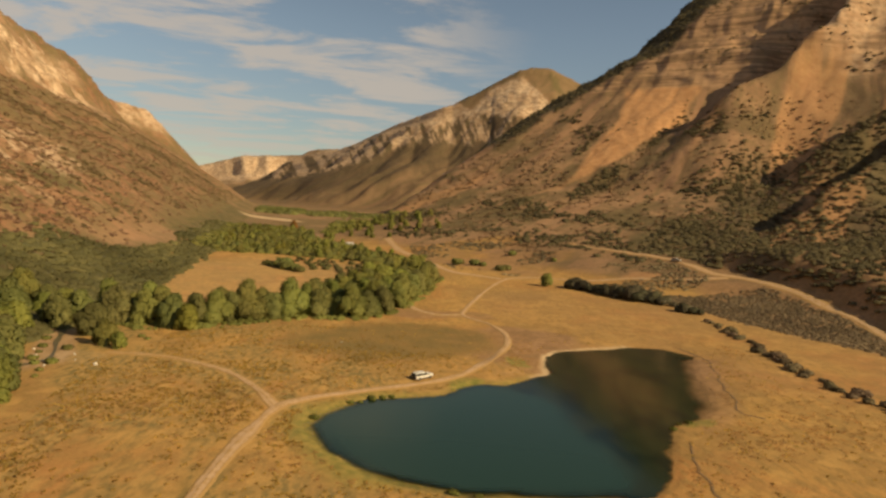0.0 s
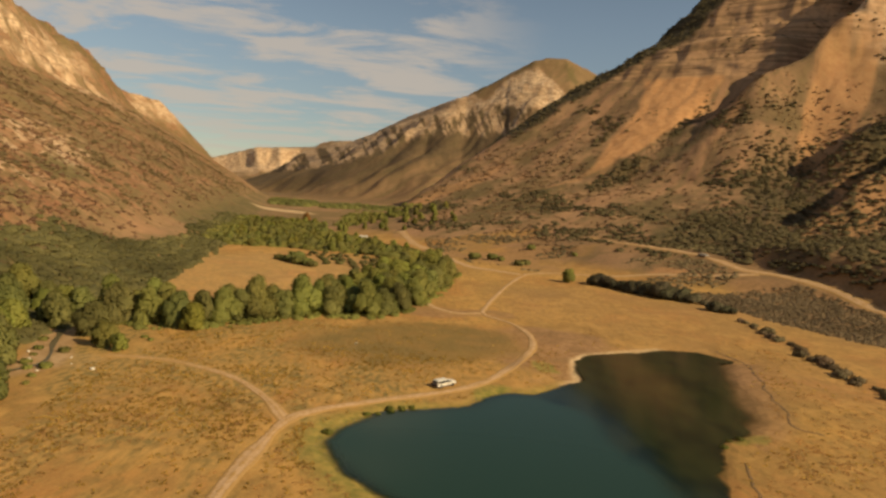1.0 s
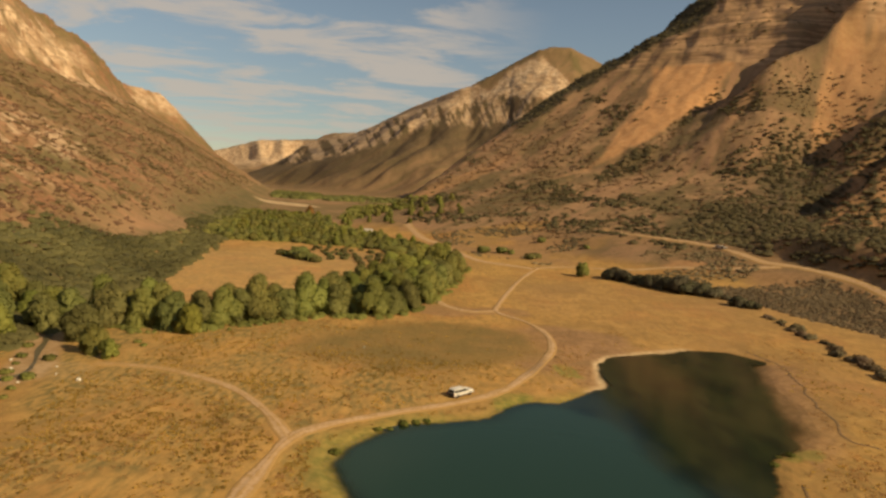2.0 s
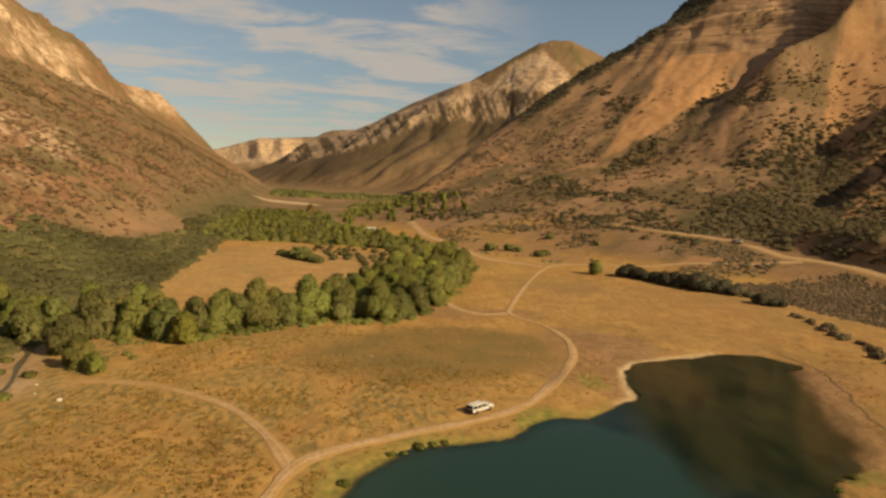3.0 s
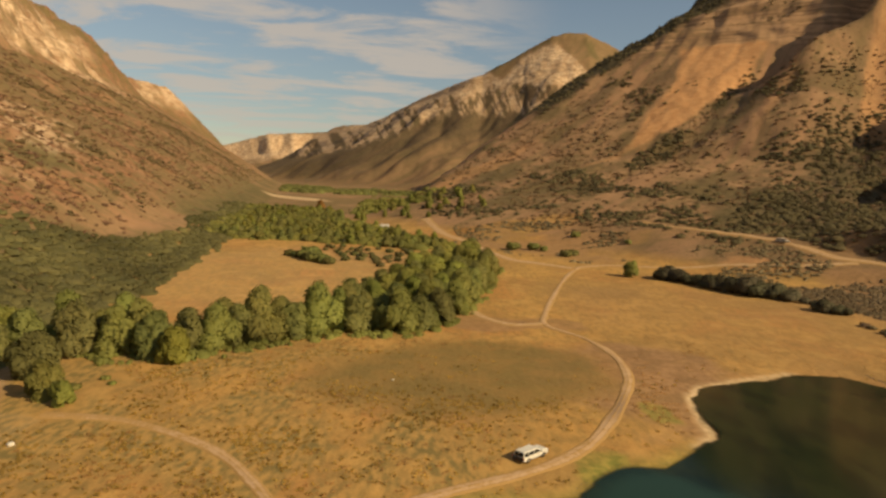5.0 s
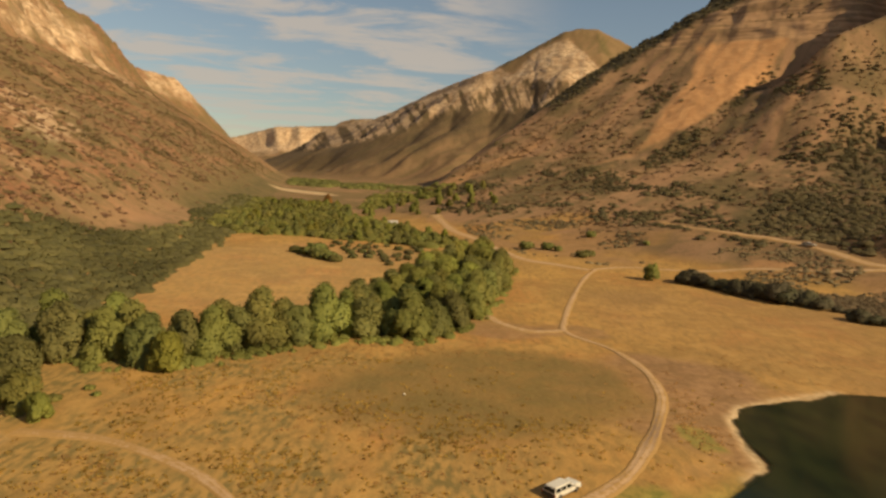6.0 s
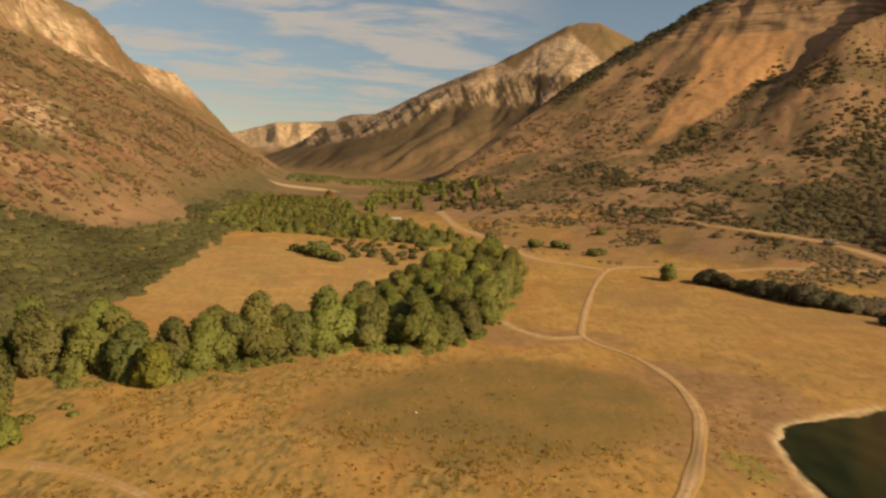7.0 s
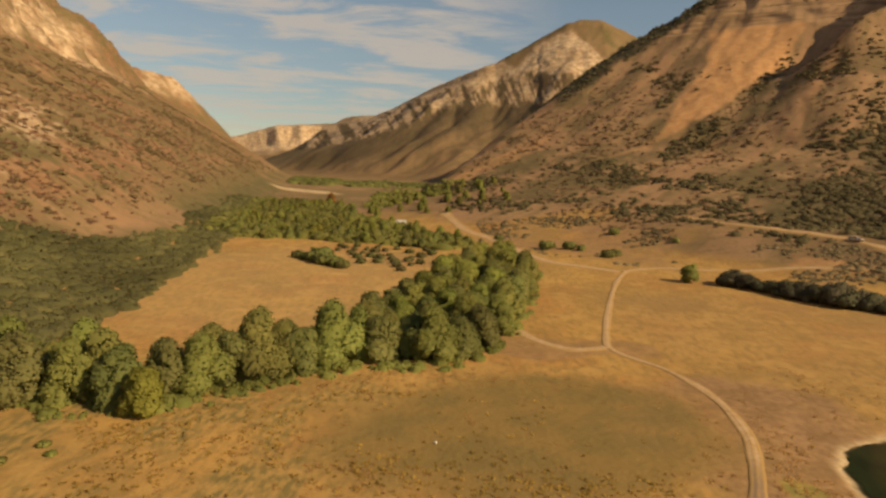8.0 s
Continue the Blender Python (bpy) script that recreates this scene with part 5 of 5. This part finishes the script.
def slope_east(x, y):
    d, e, along = east_coords(x, y)
    n = fbm(x, y, 38, 4, 321)
    side = 0.78 * x - 0.62 * y
    foot = ramp(d, 318, 345) * (1 - ramp(d, 400, 450)) * (0.04 + 0.8 * ramp(n, 0.1, 0.3))
    upper = ramp(d, 400, 440) * (1 - ramp(d, 600, 690)) * (0.012 + 0.9 * ramp(n, 0.2, 0.42)) * 0.8
    bank = np.interp(y, [110, 160, 200, 228, 247, 271, 300, 340], [126, 140, 150, 155, 152.5, 142, 130, 90])
    near = ramp(side + 22 * n, -138, -100) * np.maximum(ramp(d, 300, 322), ramp(x - bank, 3, 8)) * (1 - ramp(d - 0.5 * np.maximum(side + 100, 0), 510, 570)) * (0.45 + 0.55 * ramp(n, -0.15, 0.15))
    wedge = 0.9 * blob(d, side, 475, -208, 34, 13, 10, 0.5, 27) + 0.8 * blob(d, side, 575, -195, 45, 7, 4, 0.5, 28) + 0.6 * blob(d, side, 560, -256, 40, 7, -6, 0.5, 29)
    clear = 1 - 0.9 * ramp(d, 480, 500) * (1 - ramp(np.abs(side + 228) - np.interp(d, [490, 542, 604, 660], [4, 18, 26, 36]), -3, 3))
    # the scrub along the ridge edge is added to deepen the painted shade
    return np.clip((foot + upper + near) * clear + wedge + 0.3 * ramp(e, -36, -22) * ramp(d, 545, 590) + 0.14 * ramp(n, 0.15, 0.4) * ramp(d, 650, 670), 0, 1) * (1 - ramp(e, 12, 40)) * (near_line(x, y, ROAD_BENCH) > 5.5)


ex, ey = sift(321, (-20, 190), (430, 860), 52000, slope_east)
scatter_cover("slope_shrubs_east", 322, ex, ey, 1.45, 0.95, 9, 0.4, LEAF_HILL, "dark scrub thick over the eastern slope", "shrubs")


def brush_west(x, y):
    q = west_foot(y) - x
    return ramp(q, 16, 34) * (1 - ramp(q, 180, 215)) * (0.3 + 0.7 * ramp(fbm(x, y, 20, 3, 315), -0.2, 0.2)) * np.interp(y, [130, 300, 700], [1, 0.8, 0.25])


wx, wy = sift(315, (-400, 130), (-100, 800), 34000, brush_west)
scatter_cover("dry_brush_west", 316, wx, wy, 0.9, 0.45, 5, 0.3, LEAF_RUST, "dry reddish brush speckling the western slope", "brush")


def brush_east(x, y):
    d, e, along = east_coords(x, y)
    return ramp(d, 296, 330) * (1 - ramp(d, 560, 640)) * (0.2 + 0.8 * ramp(fbm(x, y, 26, 3, 325), -0.1, 0.25)) * (1 - ramp(e, -20, 0)) * (near_line(x, y, ROAD_BENCH) > 4) * (np.abs(0.78 * x - 0.62 * y + 226) > np.interp(d, [430, 493, 542, 604, 660], [2, 7, 20, 29, 38]))


wx, wy = sift(325, (0, 200), (400, 700), 15000, brush_east)
scatter_cover("dry_brush_east", 326, wx, wy, 1.1, 0.4, 5, 0.34, LEAF_BROWN, "dry brown brush speckling the eastern slope", "brush")


def bench_cover(x, y):
    off = near_line(x, y, ROAD_BENCH)
    return sage_field(x, y) * (off > 2.8) * (0.55 + 0.45 * ramp(fbm(x, y, 14, 4, 333), -0.2, 0.25))


bx, by = sift(331, (92, 105), (160, 268), 16000, bench_cover)
scatter_cover("sagebrush", 332, bx, by, 0.62, 0.4, 6, 0.2, LEAF_SAGE, "low grey sagebrush on the bench below the road", "sagebrush")


def flat_cover(x, y):
    d, e, along = east_coords(x, y)
    return ramp(d, 258, 272) * (1 - ramp(d, 322, 340)) * ramp(fbm(x, y, 20, 4, 341), 0.0, 0.3) * (near_line(x, y, ROAD_BENCH) > 4) * (near_line(x, y, TRACK_FAR) > 4)


fx, fy = sift(341, (0, 250), (140, 400), 8000, flat_cover)
scatter_cover("flat_sagebrush", 342, fx, fy, 0.85, 0.38, 8, 0.26, LEAF_GREY, "low olive sagebrush on bare ground", "sagebrush")


def tufts(x, y):
    clear = np.ones(np.shape(x))
    for line in (ROAD_MAIN, ROAD_BRANCH, TRACK_WEST):
        clear = clear * (near_line(x, y, line) > 1.9)
    west = x > np.interp(y, [80, 112, 130, 150, 165], [-46, -48, -54, -46, -60])
    below = y < np.interp(x, [-60, -40, -20, 0, 20], [158, 168, 186, 200, 200])
    mown = np.clip(1 - blob(x, y, 6, 168, 27, 17, 12), 0.12, 1)
    return clear * (pond_distance(x, y) > 1.5) * west * below * mown * (0.25 + 0.75 * ramp(fbm(x, y, 13, 3, 351), -0.2, 0.25))


gx, gy = sift(351, (-60, 70), (92, 200), 15000, lambda x, y: tufts(x, y) * (0.12 + 0.88 * ramp(fbm(x, y, 22, 3, 353), 0.0, 0.3)))
turf = np.random.default_rng(352)
tuft = np.repeat(np.column_stack([gx, gy, ground(gx, gy)]), 6, 0) + turf.normal(0, 1, (6 * len(gx), 3)) * (0.3, 0.3, 0.03) + (0, 0, 0.06)
blades, faces = cards(turf, tuft, np.tile((0.0, -0.1, 1.0), (len(tuft), 1)), 0.11, 1.4, 0.14)
tagged(new("dry_grass", fast_mesh("dry_grass", blades, faces, STRAW)), "clumps of dry golden meadow grass", "grass", kind="stuff")


def clumps(x, y):
    along = 1 - ramp(x - np.interp(y, [60, 120, 150, 200], [40, 18, 20, 0]), -6, 6)
    return tufts(x, y) * ramp(y + 8 * fbm(x, y, 16, 3, 357), 56, 92) * (0.12 + 0.88 * along) * (0.25 + 0.75 * ramp(fbm(x, y, 11, 4, 355), -0.25, 0.25))


kx, ky = sift(355, (-64, 58), (96, 176), 26000, clumps)
weeds = np.random.default_rng(356)
stalk = np.repeat(np.column_stack([kx, ky, ground(kx, ky)]), 3, 0) + weeds.normal(0, 1, (3 * len(kx), 3)) * (0.2, 0.2, 0.03) + (0, 0, 0.11)
blades, faces = cards(weeds, stalk, np.tile((0.0, -1.0, 0.3), (len(stalk), 1)), 0.19, 0.7, 0.5)
soft = np.repeat(rounded(weeds, np.tile((0.0, -0.15, 1.0), (len(stalk), 1)), 0.0, 0.2), 4, 0)
tagged(new("meadow_weeds", fast_mesh("meadow_weeds", blades, faces, LEAF_WEED, soft)), "knee-high olive and straw weeds in the meadow", "weeds", kind="stuff")


def understory(x, y):
    line = near_line(x, y, [(-70, 166), (-58, 163), (-48, 164), (-40, 172), (-32, 179), (-24, 187), (-10, 190), (-4, 198), (2, 214), (8, 242), (13, 276)])
    return (1 - ramp(line, 1.5, 4.5))


ux, uy = sift(361, (-76, 155), (22, 290), 5200, understory)
scatter_cover("creek_undergrowth", 362, ux, uy, 0.8, 0.8, 14, 0.22, LEAF_GREEN, "low green undergrowth along the tree line", "undergrowth")



# ---- vehicles, cabin, rocks ------------------------------------------------
PAINT = plain("white_paint", (0.68, 0.63, 0.54), 0.3, 0, 0.06, 1.2)
GLASS_DARK = plain("tinted_glass", (0.015, 0.017, 0.018), 0.06, 0, 0.1, 1)
RUBBER = plain("tyre_rubber", (0.025, 0.024, 0.023), 0.85, 0, 0.2, 0.3)
STEEL = plain("steel", (0.45, 0.45, 0.45), 0.35, 0.9, 0.1, 0.4)
TRIM = plain("black_trim", (0.04, 0.04, 0.04), 0.6, 0, 0.2, 0.4)
LAMP_CLEAR = plain("lamp_glass", (0.75, 0.75, 0.72), 0.1, 0.2, 0.05, 0.3)
LAMP_RED = plain("lamp_red", (0.35, 0.02, 0.015), 0.2, 0, 0.1, 0.3)
STONE = plain("pale_stone", (0.62, 0.55, 0.44), 0.9, 0, 0.2, 0.5, 0.03)
BOARD = plain("pale_boards", (0.62, 0.55, 0.44), 0.8, 0, 0.2, 0.5)
ROOFING = plain("weathered_roof", (0.46, 0.41, 0.35), 0.8, 0, 0.25, 0.8)


def part(name, bm, material, parent, label=""):
    me = bpy.data.meshes.new(name)
    bm.normal_update()
    bm.to_mesh(me)
    bm.free()
    me.materials.append(material)
    ob = new(name, me)
    ob.parent = parent
    return tagged(ob, label)


def block(x0, x1, y0, y1, z0, z1, bevel=0.0, taper=None):
    """A box; taper pulls its top in by (front, rear, sides)."""
    bm = bmesh.new()
    f, r, s = taper or (0, 0, 0)
    low = [bm.verts.new(p) for p in ((x0, y0, z0), (x1, y0, z0), (x1, y1, z0), (x0, y1, z0))]
    high = [bm.verts.new(p) for p in ((x0 + r, y0 + s, z1), (x1 - f, y0 + s, z1), (x1 - f, y1 - s, z1), (x0 + r, y1 - s, z1))]
    bm.faces.new(low[::-1]), bm.faces.new(high)
    for k in range(4):
        bm.faces.new((low[k], low[(k + 1) % 4], high[(k + 1) % 4], high[k]))
    if bevel:
        bmesh.ops.bevel(bm, geom=bm.edges[:], offset=bevel, segments=2, affect="EDGES")
    return bm


def disc(radius, width, x, y, z, sides=20, hole=0.0):
    bm = bmesh.new()
    m = Matrix.Translation((x, y, z)) @ Matrix.Rotation(radians(90), 4, "X")
    bmesh.ops.create_cone(bm, cap_ends=True, segments=sides, radius1=radius, radius2=radius, depth=width, matrix=m)
    bmesh.ops.bevel(bm, geom=[e for e in bm.edges if len(e.link_faces) == 2 and any(len(f.verts) > 4 for f in e.link_faces)], offset=width * 0.16, segments=2, affect="EDGES")
    return bm


def slab(points, depth):
    """A thin plate through four or more corners."""
    bm = bmesh.new()
    p = [Vector(q) for q in points]
    n = (p[1] - p[0]).cross(p[2] - p[0]).normalized() * depth
    a = [bm.verts.new(q) for q in p]
    b = [bm.verts.new(q + n) for q in p]
    bm.faces.new(a[::-1]), bm.faces.new(b)
    for k in range(len(p)):
        j = (k + 1) % len(p)
        bm.faces.new((a[k], a[j], b[j], b[k]))
    return bm


def make_wagon(name, label):
    """A long four-door wagon; x forward, 4.95 m long, 1.88 m wide."""
    top = new(name)
    body = part("body", block(-2.42, 2.42, -0.93, 0.93, 0.36, 1.02, 0.09, (0.06, 0.04, 0.05)), PAINT, top)
    part("hood", block(1.02, 2.34, -0.82, 0.82, 0.99, 1.12, 0.05, (0.12, 0.0, 0.06)), PAINT, top)
    cabin = part("cabin", block(-2.36, 1.12, -0.86, 0.86, 0.98, 1.70, 0.05, (0.55, 0.22, 0.14)), PAINT, top)
    part("roof_panel", block(-2.1, 0.52, -0.70, 0.70, 1.69, 1.76, 0.03, (0.1, 0.1, 0.05)), PAINT, top)

    def skin(f, z, side):
        """A point on the cabin's side, f from rear to front."""
        t = (z - 0.98) / 0.72
        x0, x1 = -2.36 + 0.22 * t, 1.12 - 0.55 * t
        return (x0 + (x1 - x0) * f, side * (0.86 - 0.14 * t + 0.006), z)

    for side in (-1, 1):
        for f0, f1 in ((0.04, 0.30), (0.33, 0.61), (0.64, 0.93)):
            pts = [skin(f0, 1.08, side), skin(f1, 1.08, side), skin(f1 - 0.01, 1.60, side), skin(f0 + 0.01, 1.60, side)]
            part("side_window", slab(pts if side < 0 else pts[::-1], 0.012), GLASS_DARK, cabin)
        for x in (0.98, -0.12):
            part("door_handle", block(x - 0.62, x - 0.46, side * 0.93 - 0.02, side * 0.93 + 0.02, 0.86, 0.90, 0.008), TRIM, body)
        part("mirror", block(0.82, 1.0, side * 0.99 - 0.09, side * 0.99 + 0.09, 1.10, 1.26, 0.03), TRIM, top)
        part("sill", block(-1.05, 1.05, side * 0.92 - 0.04, side * 0.92 + 0.04, 0.32, 0.42, 0.015), TRIM, top)
    part("windscreen", slab([(1.09, -0.74, 1.06), (1.09, 0.74, 1.06), (0.66, 0.66, 1.62), (0.66, -0.66, 1.62)], 0.012), GLASS_DARK, cabin)
    part("rear_window", slab([(-2.36, 0.72, 1.10), (-2.36, -0.72, 1.10), (-2.19, -0.64, 1.60), (-2.19, 0.64, 1.60)], 0.012), GLASS_DARK, cabin)
    part("bumper", block(2.36, 2.52, -0.90, 0.90, 0.42, 0.62, 0.04), TRIM, top)
    part("bumper", block(-2.52, -2.36, -0.90, 0.90, 0.42, 0.64, 0.04), TRIM, top)
    part("grille", block(2.38, 2.45, -0.50, 0.50, 0.66, 0.90, 0.01), TRIM, top)
    part("tailgate", block(-2.45, -2.39, -0.78, 0.78, 0.66, 0.98, 0.01), TRIM, top)
    for y in (-0.7, 0.7):
        part("headlight", block(2.38, 2.46, y - 0.15, y + 0.15, 0.70, 0.88, 0.02), LAMP_CLEAR, top)
        part("tail_light", block(-2.46, -2.38, y * 1.2 - 0.07, y * 1.2 + 0.07, 0.70, 1.0, 0.02), LAMP_RED, top)
        for x in (-1.46, 1.5):
            wheel = part("wheel", disc(0.38, 0.26, x, y * 1.17, 0.38), RUBBER, top)
            part("rim", disc(0.22, 0.28, x, y * 1.17, 0.38, 14), STEEL, wheel)
    return tagged(top, label, "car")


def set_down(ob, x, y, turn, lift=0.0, scale=1.0):
    ob.matrix_basis = pose(x, y, gz(x, y) + lift, 0, 0, turn)
    ob.scale = (scale,) * 3


wagon = make_wagon("station_wagon", "dusty white wagon with dark windows parked beside the dirt road")
set_down(wagon, 9.66, 131.5, 45.6)
wagon.scale = (0.98, 0.96, 0.76)
far_car = copy_thing(wagon, pose(123.8, 307.2, gz(123.8, 307.2) + 0.27, 0, 0, 296))
tagged(far_car, "white car stopped on the graded hillside road")


def make_cabin():
    top = new("farm_cabin")
    part("wall", block(-3.6, 3.6, -2.4, 2.4, -0.4, 2.7), BOARD, top)
    bm = bmesh.new()
    a = [bm.verts.new(p) for p in ((-4.0, -2.9, 2.6), (4.0, -2.9, 2.6), (4.0, 0, 4.5), (-4.0, 0, 4.5), (4.0, 2.9, 2.6), (-4.0, 2.9, 2.6))]
    bm.faces.new((a[0], a[1], a[2], a[3])), bm.faces.new((a[3], a[2], a[4], a[5])), bm.faces.new((a[0], a[3], a[5])), bm.faces.new((a[1], a[4], a[2])), bm.faces.new((a[0], a[5], a[4], a[1]))
    part("roof", bm, ROOFING, top, "pale weathered gable roof")
    part("door", block(-0.5, 0.5, -2.46, -2.38, 0, 2.05, 0.01), TRIM, top)
    for x in (-2.1, 2.1):
        w = part("window", block(x - 0.55, x + 0.55, -2.46, -2.38, 0.95, 1.95, 0.01), PAINT, top)
        part("pane", block(x - 0.45, x + 0.45, -2.49, -2.455, 1.05, 1.85), GLASS_DARK, w)
    return tagged(top, "small pale boarded cabin with a weathered roof among trees", "cabin")


set_down(make_cabin(), -35.5, 392, 12, 0, 0.6)


def make_rock(name, seed, r, label):
    bm = bmesh.new()
    bmesh.ops.create_icosphere(bm, subdivisions=2, radius=r)
    for v in bm.verts:
        v.co *= 1 + 0.22 * noise.noise(v.co * (1.6 / r) + Vector((seed, 0, 0)))
        v.co.z *= 0.62
    me = bpy.data.meshes.new(name)
    bm.to_mesh(me)
    bm.free()
    me.materials.append(STONE)
    return tagged(new(name, me), label, "rock")


rock = make_rock("boulder", 3, 0.75, "pale whitish boulder lying on dry grass")
set_down(rock, -50.6, 127.4, 20, 0.12, 0.62)
for x, y, s in ((-9.4, 158.8, 0.3), (-58.3, 124.5, 0.35), (-63.6, 131, 0.5), (-57.6, 133.6, 0.3), (-66.8, 136, 0.4), (-61.8, 139.5, 0.34), (-55.4, 129.6, 0.26)):
    stone = copy_thing(rock, pose(x, y, gz(x, y) + 0.12, 0, 0, 70 * s))
    stone.scale = (s,) * 3
